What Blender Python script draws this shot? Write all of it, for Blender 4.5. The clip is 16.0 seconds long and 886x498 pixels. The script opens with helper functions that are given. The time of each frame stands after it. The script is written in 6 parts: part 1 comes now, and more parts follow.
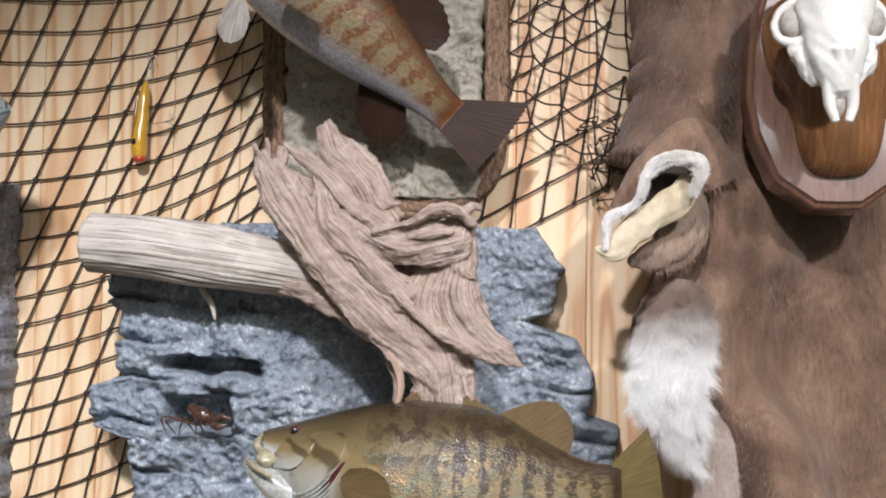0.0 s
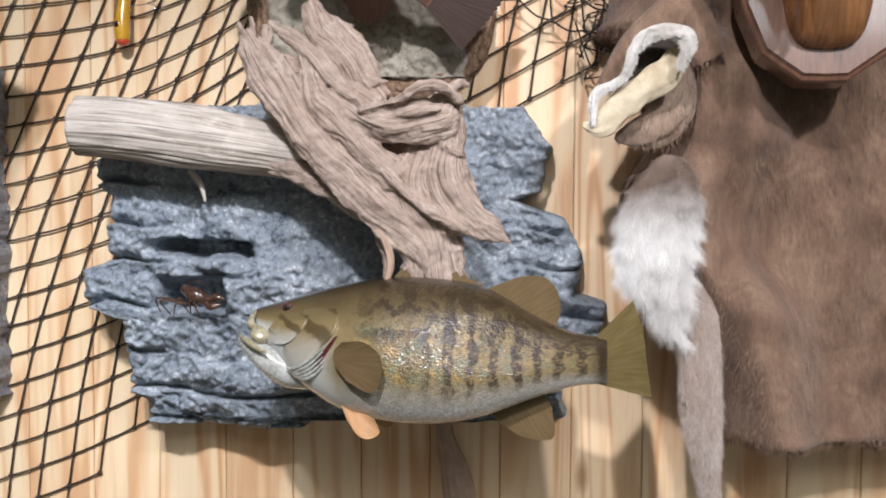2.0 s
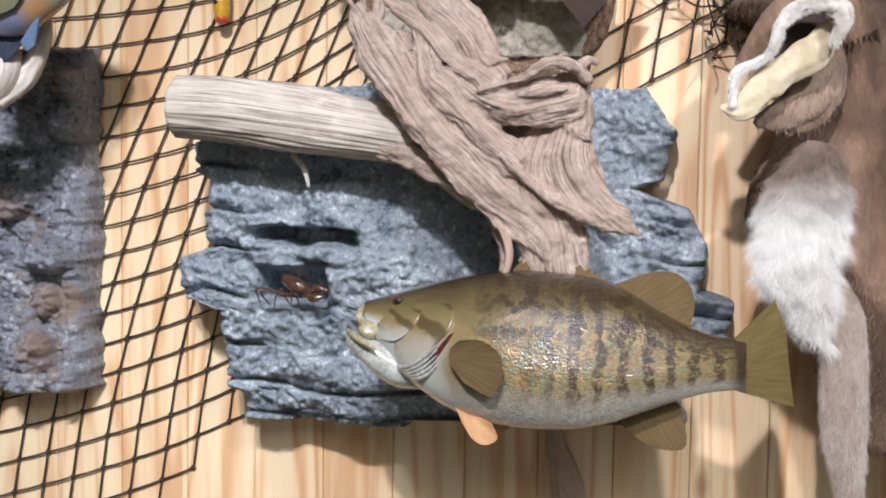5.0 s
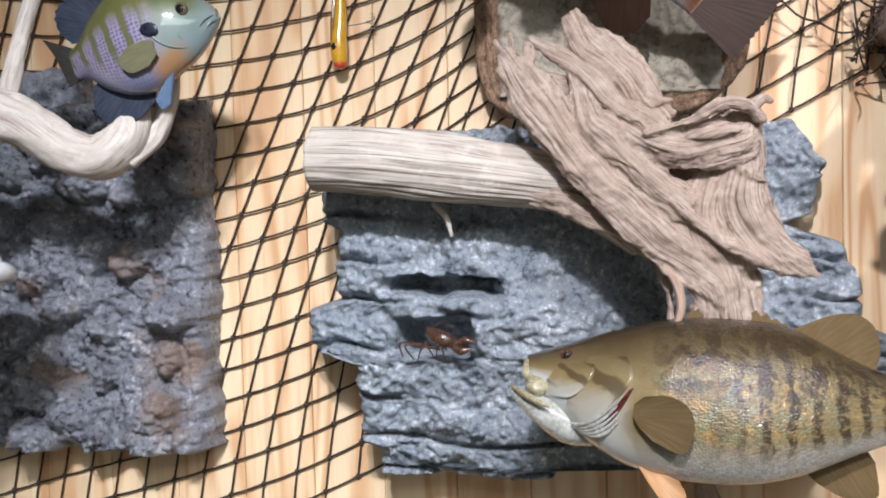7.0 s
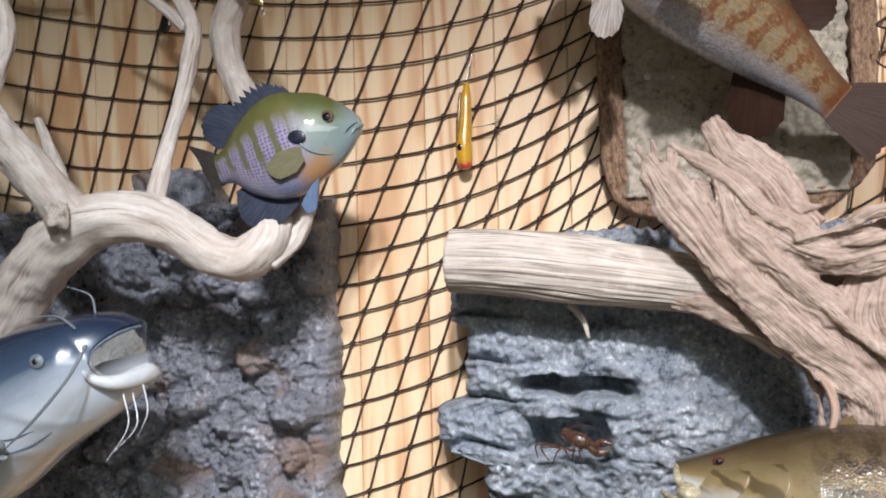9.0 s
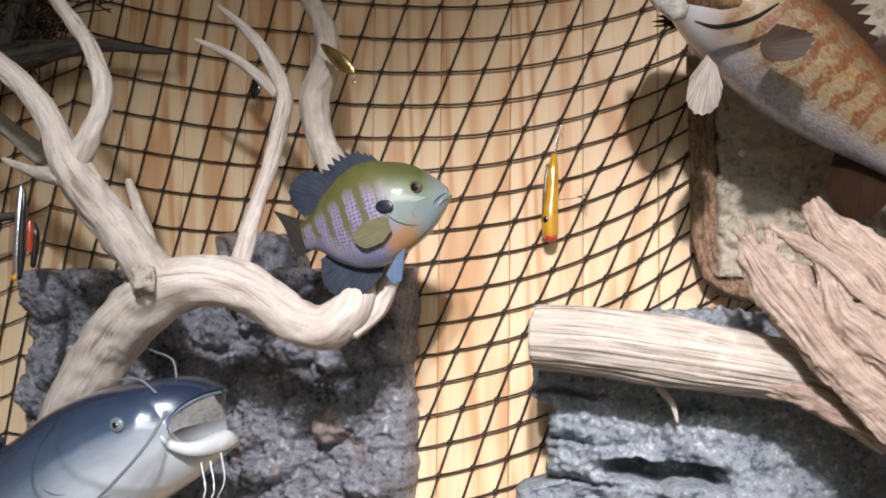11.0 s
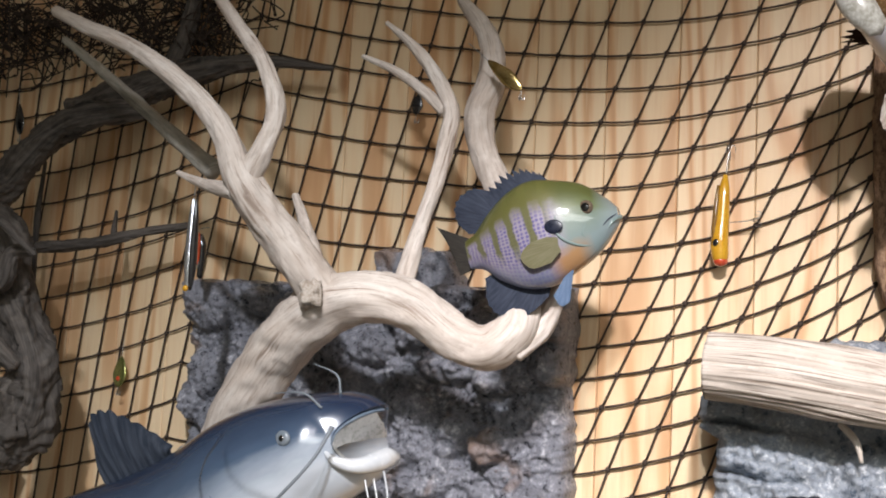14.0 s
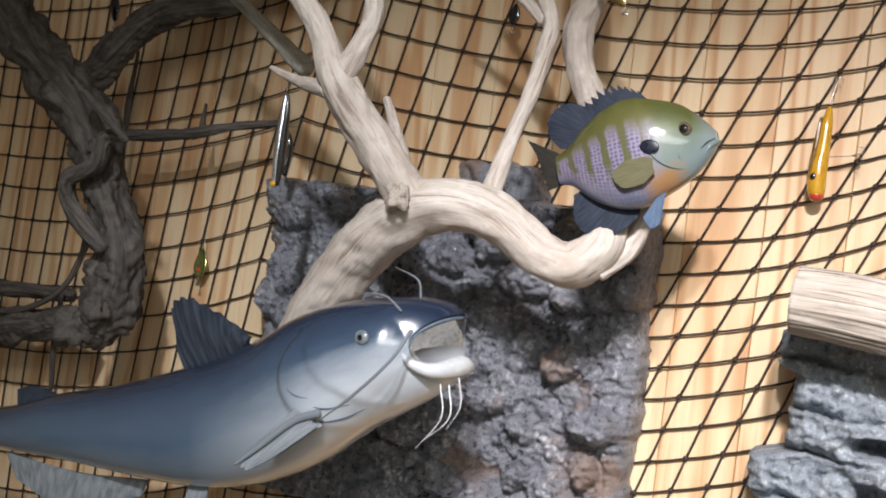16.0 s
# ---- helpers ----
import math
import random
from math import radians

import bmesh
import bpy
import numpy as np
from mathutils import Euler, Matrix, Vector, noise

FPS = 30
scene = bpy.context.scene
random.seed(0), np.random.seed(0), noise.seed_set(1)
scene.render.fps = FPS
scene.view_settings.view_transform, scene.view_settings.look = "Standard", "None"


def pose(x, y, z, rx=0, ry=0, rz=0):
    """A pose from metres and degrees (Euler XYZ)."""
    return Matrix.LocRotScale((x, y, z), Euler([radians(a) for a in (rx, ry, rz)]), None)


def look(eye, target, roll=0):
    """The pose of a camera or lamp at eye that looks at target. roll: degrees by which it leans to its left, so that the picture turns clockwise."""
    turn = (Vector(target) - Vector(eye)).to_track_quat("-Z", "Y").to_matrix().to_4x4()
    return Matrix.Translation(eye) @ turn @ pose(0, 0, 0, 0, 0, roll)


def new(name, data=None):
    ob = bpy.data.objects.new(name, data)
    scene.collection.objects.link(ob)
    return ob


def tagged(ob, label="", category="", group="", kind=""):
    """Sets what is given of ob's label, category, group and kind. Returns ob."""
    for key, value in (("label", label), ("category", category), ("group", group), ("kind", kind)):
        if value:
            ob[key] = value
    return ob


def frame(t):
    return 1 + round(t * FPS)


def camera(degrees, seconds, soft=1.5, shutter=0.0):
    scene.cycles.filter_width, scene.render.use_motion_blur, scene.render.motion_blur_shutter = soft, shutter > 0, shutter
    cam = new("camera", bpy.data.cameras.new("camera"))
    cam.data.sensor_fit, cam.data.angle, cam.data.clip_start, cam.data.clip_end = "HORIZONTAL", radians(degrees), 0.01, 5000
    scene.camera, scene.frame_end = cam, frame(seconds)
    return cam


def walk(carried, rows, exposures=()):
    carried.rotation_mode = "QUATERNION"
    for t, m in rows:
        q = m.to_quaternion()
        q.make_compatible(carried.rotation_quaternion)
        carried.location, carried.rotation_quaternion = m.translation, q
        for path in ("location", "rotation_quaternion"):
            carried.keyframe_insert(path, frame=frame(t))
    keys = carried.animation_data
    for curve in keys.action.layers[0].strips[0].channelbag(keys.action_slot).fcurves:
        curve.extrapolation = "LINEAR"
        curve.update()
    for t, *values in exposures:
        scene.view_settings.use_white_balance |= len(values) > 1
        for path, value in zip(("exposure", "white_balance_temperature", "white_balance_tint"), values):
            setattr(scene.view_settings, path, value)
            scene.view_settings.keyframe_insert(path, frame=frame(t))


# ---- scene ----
cam = camera(47.1, 16.0, soft=1.9)
PATH = [
    (0, (-0.007, 0.016, 1.473), (-0.203, 2.003, 1.582), 1.1),
    (0.5, (-0.008, 0.013, 1.47), (-0.204, 2.003, 1.505), 1.2),
    (1, (0.002, 0.011, 1.464), (-0.167, 2.004, 1.462), 0.8),
    (1.5, (-0.001, 0.009, 1.458), (-0.168, 2.001, 1.4), 0.6),
    (2, (-0.002, 0.007, 1.453), (-0.179, 1.997, 1.355), 0.4),
    (2.5, (-0.006, 0.011, 1.447), (-0.189, 1.999, 1.326), 0.4),
    (3, (-0.006, 0.03, 1.444), (-0.232, 2.012, 1.302), 1.2),
    (3.5, (0.001, 0.056, 1.447), (-0.264, 2.034, 1.321), 2.1),
    (4, (-0.013, 0.072, 1.441), (-0.308, 2.046, 1.314), 2.7),
    (6.5, (-0.188, 0.097, 1.482), (-0.509, 2.068, 1.377), -1.8),
    (7, (-0.242, 0.102, 1.491), (-0.568, 2.073, 1.396), -1.4),
    (7.5, (-0.312, 0.093, 1.499), (-0.616, 2.068, 1.41), -2.3),
    (8, (-0.352, 0.087, 1.507), (-0.668, 2.061, 1.449), -2.6),
    (8.5, (-0.363, 0.078, 1.523), (-0.714, 2.047, 1.512), -2.0),
    (9, (-0.36, 0.068, 1.529), (-0.75, 2.029, 1.578), -1.4),
    (11.5, (-0.399, 0.086, 1.552), (-0.939, 2.003, 1.734), 0.9),
    (12, (-0.406, 0.085, 1.553), (-0.978, 1.99, 1.755), 1.0),
    (12.5, (-0.417, 0.086, 1.556), (-1.028, 1.979, 1.763), 1.4),
    (13, (-0.434, 0.089, 1.557), (-1.101, 1.963, 1.762), 2.1),
    (13.5, (-0.44, 0.089, 1.556), (-1.148, 1.95, 1.75), 2.5),
    (14, (-0.443, 0.091, 1.555), (-1.188, 1.938, 1.741), 2.7),
    (14.5, (-0.454, 0.091, 1.553), (-1.241, 1.924, 1.69), 3.3),
    (15, (-0.462, 0.091, 1.546), (-1.286, 1.911, 1.638), 3.9),
    (15.5, (-0.466, 0.089, 1.543), (-1.303, 1.905, 1.58), 6.1),
    (16, (-0.468, 0.09, 1.54), (-1.322, 1.898, 1.562), 7.1),
]
EXPOSURE = [(0.0, 0.12, 6100, 10), (4.0, 0.18, 6100, 10), (7.0, 0.28, 6050, 10), (9.0, 0.31, 6250, 11), (12.0, 0.49, 6650, 14), (16.0, 0.45, 6600, 12)]
walk(cam, [(t, look(eye, target, roll)) for t, eye, target, roll in PATH], EXPOSURE)

# ---- light: gallery spots at the ceiling, an added soft fill behind ----
world = bpy.data.worlds.new("World")
scene.world = world
world.use_nodes = True
world.node_tree.nodes["Background"].inputs[0].default_value = (0.9, 0.95, 1.0, 1)
world.node_tree.nodes["Background"].inputs[1].default_value = 0.02


def spot(name, eye, target, watts, cone, blend, size, color):
    lamp = bpy.data.lights.new(name, "SPOT")
    lamp.energy, lamp.spot_size, lamp.spot_blend, lamp.shadow_soft_size, lamp.color = watts, radians(cone), blend, size, color
    ob = new(name, lamp)
    ob.matrix_world = look(eye, target)
    return ob


WARM, NEUTRAL, COOL = (1.0, 0.945, 0.95), (0.90, 0.945, 1.0), (0.93, 0.98, 0.95)
spot("spot_lamp", (-0.22, -0.72, 2.75), (-0.28, 1.48, 1.10), 195, 45, 0.9, 0.04, WARM)
spot("spot_lamp", (0.95, -0.72, 2.75), (0.36, 1.48, 1.20), 155, 46, 0.9, 0.05, WARM)
spot("spot_lamp", (-0.42, -0.72, 2.75), (-1.14, 1.45, 0.98), 165, 42, 1.0, 0.05, NEUTRAL)
# unseen soft fill, added under the ceiling to lift the shaded parts
panel = bpy.data.lights.new("ceiling_panel_light", "AREA")
panel.shape, panel.size, panel.size_y, panel.energy, panel.color = "RECTANGLE", 2.4, 1.4, 52, COOL
new("ceiling_panel_light", panel).matrix_world = look((0.8, -1.9, 2.84), (0.8, -1.8, 0))


# ---- helpers for shapes ----
def smooth(a, b, x):
    x = min(1.0, max(0.0, (x - a) / (b - a)))
    return x * x * (3 - 2 * x)


def lerp_table(rows, x):
    """Linear reading of a table of (key, value, ...), keys rising."""
    if x <= rows[0][0]:
        return rows[0][1:]
    for a, b in zip(rows, rows[1:]):
        if x <= b[0]:
            k = (x - a[0]) / (b[0] - a[0])
            return tuple(u + k * (v - u) for u, v in zip(a[1:], b[1:]))
    return rows[-1][1:]


def spline(rows, count):
    """Catmull-Rom through rows of numbers, resampled."""
    p = np.array(rows, float)
    p = np.vstack([2 * p[0] - p[1], p, 2 * p[-1] - p[-2]])
    out = []
    for n in range(count):
        s = n / (count - 1) * (len(p) - 3)
        i = min(int(s), len(p) - 4)
        t = s - i
        a, b, c, d = p[i:i + 4]
        out.append(0.5 * (2 * b + (c - a) * t + (2 * a - 5 * b + 4 * c - d) * t * t + (3 * b - a - 3 * c + d) * t ** 3))
    return np.array(out)


def nz(x, y, z, octaves=1):
    v, a = 0.0, 1.0
    for _ in range(octaves):
        v += a * noise.noise((x, y, z))
        x, y, z, a = 2.03 * x + 7.1, 2.03 * y + 3.3, 2.03 * z + 1.7, a * 0.5
    return v


class Geo:
    """Vertices, faces and a uv for each vertex."""

    def __init__(self):
        self.v, self.f, self.uv = [], [], []

    def grid(self, points, uvs, rows, cols, flip=False):
        base = len(self.v)
        self.v += points
        self.uv += uvs
        for r in range(rows - 1):
            for c in range(cols - 1):
                q = base + r * cols + c
                face = (q, q + 1, q + cols + 1, q + cols)
                self.f.append(face[::-1] if flip else face)
        return base

    def tube(self, pts, radii, n=16, m=40, flat=1.0, lump=0.0, lump_scale=20.0, ridge=0.0, ridges=9.0, seed=0.0, twist=0.0, tip=0.6):
        """A swept round limb: pts (x, y, z), radii per point, long ridges along it and lumps on it."""
        path = spline([(*p, r) for p, r in zip(pts, radii)], m)
        pos, rad = path[:, :3], np.maximum(path[:, 3], 0.0004)
        tan = np.gradient(pos, axis=0)
        tan /= np.linalg.norm(tan, axis=1)[:, None] + 1e-9
        back = np.array((0.0, 1.0, 0.0))
        points, uvs, length = [], [], 0.0
        for k in range(m):
            t = tan[k]
            e1 = back - t * (back @ t)
            if np.linalg.norm(e1) < 0.2:
                e1 = np.array((1.0, 0.0, 0.0)) - t * t[0]
            e1 /= np.linalg.norm(e1)
            e2 = np.cross(t, e1)
            if k:
                length += float(np.linalg.norm(pos[k] - pos[k - 1]))
            for j in range(n + 1):
                a = 2 * math.pi * (j % n) / n
                ca, sa = math.cos(a), math.sin(a)
                r = rad[k]
                if ridge:
                    w = a + twist * length
                    g = abs(nz(ridges * math.cos(w) * 0.5, ridges * math.sin(w) * 0.5, length * 2.5 + seed, 2))
                    r *= 1 + ridge * (min(1.0, g * 3.2) - 0.7)
                if lump:
                    r *= 1 + lump * nz(pos[k][0] * lump_scale + ca * 1.4, pos[k][1] * lump_scale + seed, pos[k][2] * lump_scale + sa * 1.4, 2)
                p = pos[k] + r * (e1 * ca * flat + e2 * sa)
                points.append(tuple(p))
                uvs.append((length, j / n * 2 * math.pi * float(rad[m // 2])))
        base = self.grid(points, uvs, m, n + 1)
        for k, sign in ((0, -1), (m - 1, 1)):
            self.v.append(tuple(pos[k] + sign * tan[k] * rad[k] * tip))
            self.uv.append((length if k else 0.0, 0.0))
            c = len(self.v) - 1
            for j in range(n):
                a, b = base + k * (n + 1) + j, base + k * (n + 1) + j + 1
                self.f.append((a, b, c) if sign > 0 else (b, a, c))
        return self

    def ball(self, centre, size, n=16, m=10, rough=0.0, seed=0.0):
        points, uvs = [], []
        for k in range(m + 1):
            b = math.pi * k / m
            for j in range(n + 1):
                a = 2 * math.pi * (j % n) / n
                d = (math.sin(b) * math.cos(a), math.sin(b) * math.sin(a), math.cos(b))
                s = 1 + (rough * nz(d[0] * 1.7 + seed, d[1] * 1.7, d[2] * 1.7, 2) if rough else 0)
                points.append(tuple(c + s * r * x for c, r, x in zip(centre, size, d)))
                uvs.append((j / n, k / m))
        self.grid(points, uvs, m + 1, n + 1, True)
        return self

    def box(self, lo, hi):
        b = len(self.v)
        for x in (lo[0], hi[0]):
            for y in (lo[1], hi[1]):
                for z in (lo[2], hi[2]):
                    self.v.append((x, y, z))
                    self.uv.append((x, z))
        for f in ((0, 1, 3, 2), (4, 6, 7, 5), (0, 4, 5, 1), (2, 3, 7, 6), (0, 2, 6, 4), (1, 5, 7, 3)):
            self.f.append(tuple(b + i for i in f))
        return self

    def fan(self, base, tips, rays, thick=0.0016, ridge=0.00012, rag=0.05, rows=7, bow=0.0, seed=0.0):
        """A fin: rays from a base line to a line of tips, ridged, with a ragged rim and two faces."""
        cols = rays * 4 + 1
        b, t = spline(base, cols), spline(tips, cols)
        for side in (-1, 1):
            points, uvs = [], []
            for r in range(rows):
                k = r / (rows - 1)
                for c in range(cols):
                    w = 0.5 - 0.5 * math.cos(2 * math.pi * c / 4)
                    reach = k * (1 - rag * w * (k ** 2) + 0.3 * rag * nz(c * 0.35, seed, 2.0))
                    p = b[c] + (t[c] - b[c]) * reach
                    off = side * (thick * (1 - 0.6 * k) + ridge * (1 - w) * (1 - 0.5 * k)) + bow * math.sin(math.pi * k)
                    points.append((p[0], p[1] + off, p[2]))
                    uvs.append((k, c / (cols - 1)))
            self.grid(points, uvs, rows, cols, side > 0)
        return self


def link(name, geo, material, soft=True):
    me = bpy.data.meshes.new(name)
    me.from_pydata([tuple(map(float, v)) for v in geo.v], [], geo.f)
    layer = me.uv_layers.new(name="UVMap")
    uv = np.array(geo.uv, dtype=np.float32)
    index = np.zeros(len(me.loops), dtype=np.int32)
    me.loops.foreach_get("vertex_index", index)
    layer.data.foreach_set("uv", uv[index].ravel())
    me.materials.append(material)
    if soft:
        me.polygons.foreach_set("use_smooth", [True] * len(me.polygons))
    me.update()
    return new(name, me)


def part(name, geo, material, parent, label="", soft=True):
    ob = link(name, geo, material, soft)
    ob.parent = parent
    if parent.type == "EMPTY":
        ob.matrix_parent_inverse = Matrix.Translation(-parent.location)
    if label:
        tagged(ob, label)
    return ob


def thing(name, place, label, category, group=""):
    ob = new(name)
    ob.empty_display_size = 0.03
    ob.location = place
    return tagged(ob, label, category, group)


# ---- materials ----
def nodes_of(name):
    m = bpy.data.materials.new(name)
    m.use_nodes = True
    t = m.node_tree
    return m, t, t.nodes["Principled BSDF"]


def put(t, kind, **values):
    n = t.nodes.new(kind)
    for key, value in values.items():
        if key in n.inputs:
            n.inputs[key].default_value = value
    return n


def coords(t, source="Object", scale=(1, 1, 1), random_shift=0.0):
    c = t.nodes.new("ShaderNodeTexCoord")
    m = put(t, "ShaderNodeMapping", Scale=scale)
    t.links.new(c.outputs[source], m.inputs["Vector"])
    if random_shift:
        info = t.nodes.new("ShaderNodeObjectInfo")
        mul = t.nodes.new("ShaderNodeVectorMath")
        mul.operation = "SCALE"
        mul.inputs[0].default_value = (1.0, 0.37, 1.9)
        shift = t.nodes.new("ShaderNodeMath")
        shift.operation = "MULTIPLY"
        shift.inputs[1].default_value = random_shift
        t.links.new(info.outputs["Random"], shift.inputs[0])
        t.links.new(shift.outputs[0], mul.inputs["Scale"])
        t.links.new(mul.outputs[0], m.inputs["Location"])
    return m.outputs[0]


def noise_node(t, vector, scale, detail=4.0, rough=0.55, distort=0.0):
    n = put(t, "ShaderNodeTexNoise", Scale=scale, Detail=detail, Roughness=rough, Distortion=distort)
    t.links.new(vector, n.inputs["Vector"])
    return n.outputs["Fac"]


def ramp(t, fac, stops):
    r = t.nodes.new("ShaderNodeValToRGB")
    e = r.color_ramp.elements
    while len(e) < len(stops):
        e.new(0.5)
    for el, (pos, col) in zip(e, stops):
        el.position, el.color = pos, (*col, 1) if len(col) == 3 else col
    t.links.new(fac, r.inputs["Fac"])
    return r.outputs["Color"]


def grey(v):
    return (v, v, v)


def mix(t, fac, a, b, mode="MIX"):
    n = t.nodes.new("ShaderNodeMix")
    n.data_type, n.blend_type = "RGBA", mode
    for socket, value in ((n.inputs[0], fac), (n.inputs[6], a), (n.inputs[7], b)):
        if isinstance(value, (int, float)):
            socket.default_value = value
        elif isinstance(value, tuple):
            socket.default_value = (*value, 1)
        else:
            t.links.new(value, socket)
    return n.outputs[2]


def math_node(t, op, a, b=0.0):
    n = t.nodes.new("ShaderNodeMath")
    n.operation = op
    for socket, value in zip(n.inputs, (a, b)):
        if isinstance(value, (int, float)):
            socket.default_value = value
        else:
            t.links.new(value, socket)
    return n.outputs[0]


def bump(t, bsdf, height, strength, distance):
    n = put(t, "ShaderNodeBump", Strength=strength, Distance=distance)
    t.links.new(height, n.inputs["Height"])
    t.links.new(n.outputs[0], bsdf.inputs["Normal"])
    return n


def plain(name, c1, c2, scale=30.0, rough=0.5, relief=0.3, depth=0.001, metal=0.0, coat=0.0, stretch=(1, 1, 1), source="Object", fine=4.0):
    """Two tones in coarse and fine noise, with relief from the same grain."""
    m, t, b = nodes_of(name)
    v = coords(t, source, stretch)
    a, f = noise_node(t, v, scale, 5), noise_node(t, v, scale * fine, 4)
    both = math_node(t, "ADD", math_node(t, "MULTIPLY", a, 0.6), math_node(t, "MULTIPLY", f, 0.4))
    t.links.new(ramp(t, both, [(0.36, c1), (0.64, c2)]), b.inputs["Base Color"])
    t.links.new(ramp(t, f, [(0.3, grey(max(0.02, rough - 0.08))), (0.7, grey(min(1, rough + 0.1)))]), b.inputs["Roughness"])
    b.inputs["Metallic"].default_value, b.inputs["Coat Weight"].default_value = metal, coat
    b.inputs["Coat Roughness"].default_value = 0.08
    bump(t, b, both, relief, depth)
    return m


def pine_material():
    m, t, b = nodes_of("pine board")
    wide = coords(t, "Object", (1, 1, 0.055), 17.0)
    arch = noise_node(t, coords(t, "Object", (1, 1, 0.10), 13.0), 9, 2, 0.45, 0.5)
    rings = math_node(t, "MULTIPLY", math_node(t, "ADD", math_node(t, "SINE", math_node(t, "MULTIPLY", arch, 46.0)), 1.0), 0.5)
    streak = noise_node(t, wide, 34, 5, 0.6, 0.9)
    fine = noise_node(t, coords(t, "Object", (1, 1, 0.03), 5.0), 260, 3)
    broad = noise_node(t, coords(t, "Object", (1, 1, 0.2), 9.0), 7, 3)
    col = ramp(t, rings, [(0.15, (0.86, 0.67, 0.44)), (0.55, (0.82, 0.59, 0.36)), (0.80, (0.73, 0.45, 0.24)), (0.97, (0.62, 0.34, 0.17))])
    col = mix(t, ramp(t, streak, [(0.36, grey(0.55)), (0.48, grey(0.0))]), col, (0.66, 0.39, 0.20))
    col = mix(t, ramp(t, streak, [(0.52, grey(0.0)), (0.66, grey(0.65))]), col, (0.87, 0.71, 0.48))
    col = mix(t, math_node(t, "MULTIPLY", fine, 0.30), col, (0.62, 0.37, 0.19))
    col = mix(t, ramp(t, broad, [(0.40, grey(0.0)), (0.70, grey(0.45))]), col, (0.83, 0.63, 0.40))
    knot = put(t, "ShaderNodeTexVoronoi", Scale=1.0)
    t.links.new(coords(t, "Object", (7, 1, 2.6), 23.0), knot.inputs["Vector"])
    col = mix(t, ramp(t, knot.outputs["Distance"], [(0.03, grey(0.75)), (0.09, grey(0.0))]), col, (0.30, 0.14, 0.06))
    t.links.new(col, b.inputs["Base Color"])
    t.links.new(ramp(t, fine, [(0.3, grey(0.40)), (0.7, grey(0.56))]), b.inputs["Roughness"])
    bump(t, b, math_node(t, "ADD", streak, math_node(t, "MULTIPLY", rings, 0.3)), 0.15, 0.0006)
    return m


def weathered_wood(name, dark, mid, light, along=3.0, across=170.0, warm=None, grain=False, crack=0.5):
    """Silvered driftwood: cracks and grain that follow the limb."""
    m, t, b = nodes_of(name)
    v = coords(t, "UV", (along, across, 1))
    w = coords(t, "UV", (along * 5, across * 3.2, 1))
    if grain:
        c = t.nodes.new("ShaderNodeAttribute")
        c.attribute_name = "grain"
        pair = []
        for s in (1.0, 2.6):
            m2 = put(t, "ShaderNodeMapping", Scale=(along * s, across * s, across * 0.7 * s))
            t.links.new(c.outputs["Vector"], m2.inputs["Vector"])
            pair.append(m2.outputs[0])
        v, w = pair
    g = noise_node(t, v, 1.0, 6, 0.62, 0.35)
    fine = noise_node(t, w, 1.0, 3, 0.6, 0.4)
    blot = noise_node(t, coords(t, "Object"), 16, 4)
    patch = noise_node(t, coords(t, "Object"), 46, 5, 0.65)
    col = ramp(t, g, [(0.30 + 0.09 * crack, dark), (0.38 + 0.09 * crack, mid), (0.64, light)])
    col = mix(t, math_node(t, "MULTIPLY", ramp(t, fine, [(0.36, grey(1)), (0.47, grey(0))]), crack), col, dark)
    col = mix(t, ramp(t, blot, [(0.40, grey(0.0)), (0.72, grey(0.6))]), col, warm or mid)
    col = mix(t, ramp(t, patch, [(0.54, grey(0.0)), (0.72, grey(0.55))]), col, tuple(1.12 * x for x in light))
    col = mix(t, ramp(t, patch, [(0.28, grey(0.6)), (0.40, grey(0.0))]), col, tuple(0.5 * (x + y) for x, y in zip(dark, mid)))
    t.links.new(col, b.inputs["Base Color"])
    b.inputs["Roughness"].default_value = 0.78
    h = math_node(t, "ADD", math_node(t, "MULTIPLY", g, 0.6), math_node(t, "ADD", math_node(t, "MULTIPLY", fine, 0.25), math_node(t, "MULTIPLY", patch, 0.2)))
    bump(t, b, h, 0.5, 0.0020)
    return m


def rock_material(name, deep, mid, pale, wet=0.45, rust=None, scale=1.0):
    """Painted casting: dark in the pores, dry-brushed pale grains."""
    m, t, b = nodes_of(name)
    v = coords(t, "Object")
    a = noise_node(t, v, 20 * scale, 6, 0.65, 0.4)
    f = noise_node(t, v, 135 * scale, 6, 0.8)
    h = math_node(t, "ADD", math_node(t, "MULTIPLY", a, 0.38), math_node(t, "MULTIPLY", f, 0.62))
    col = ramp(t, h, [(0.40, deep), (0.47, mid), (0.53, mid), (0.61, pale)])
    if rust:
        r = noise_node(t, v, 9, 3, 0.5, 0.5)
        col = mix(t, ramp(t, r, [(0.60, grey(0.0)), (0.70, grey(0.7))]), col, rust)
    t.links.new(col, b.inputs["Base Color"])
    b.inputs["Specular IOR Level"].default_value = 0.15 if wet > 0.5 else 0.6
    t.links.new(ramp(t, f, [(0.35, grey(wet)), (0.65, grey(min(1, wet + 0.3)))]), b.inputs["Roughness"])
    bump(t, b, h, 0.9, 0.006)
    return m


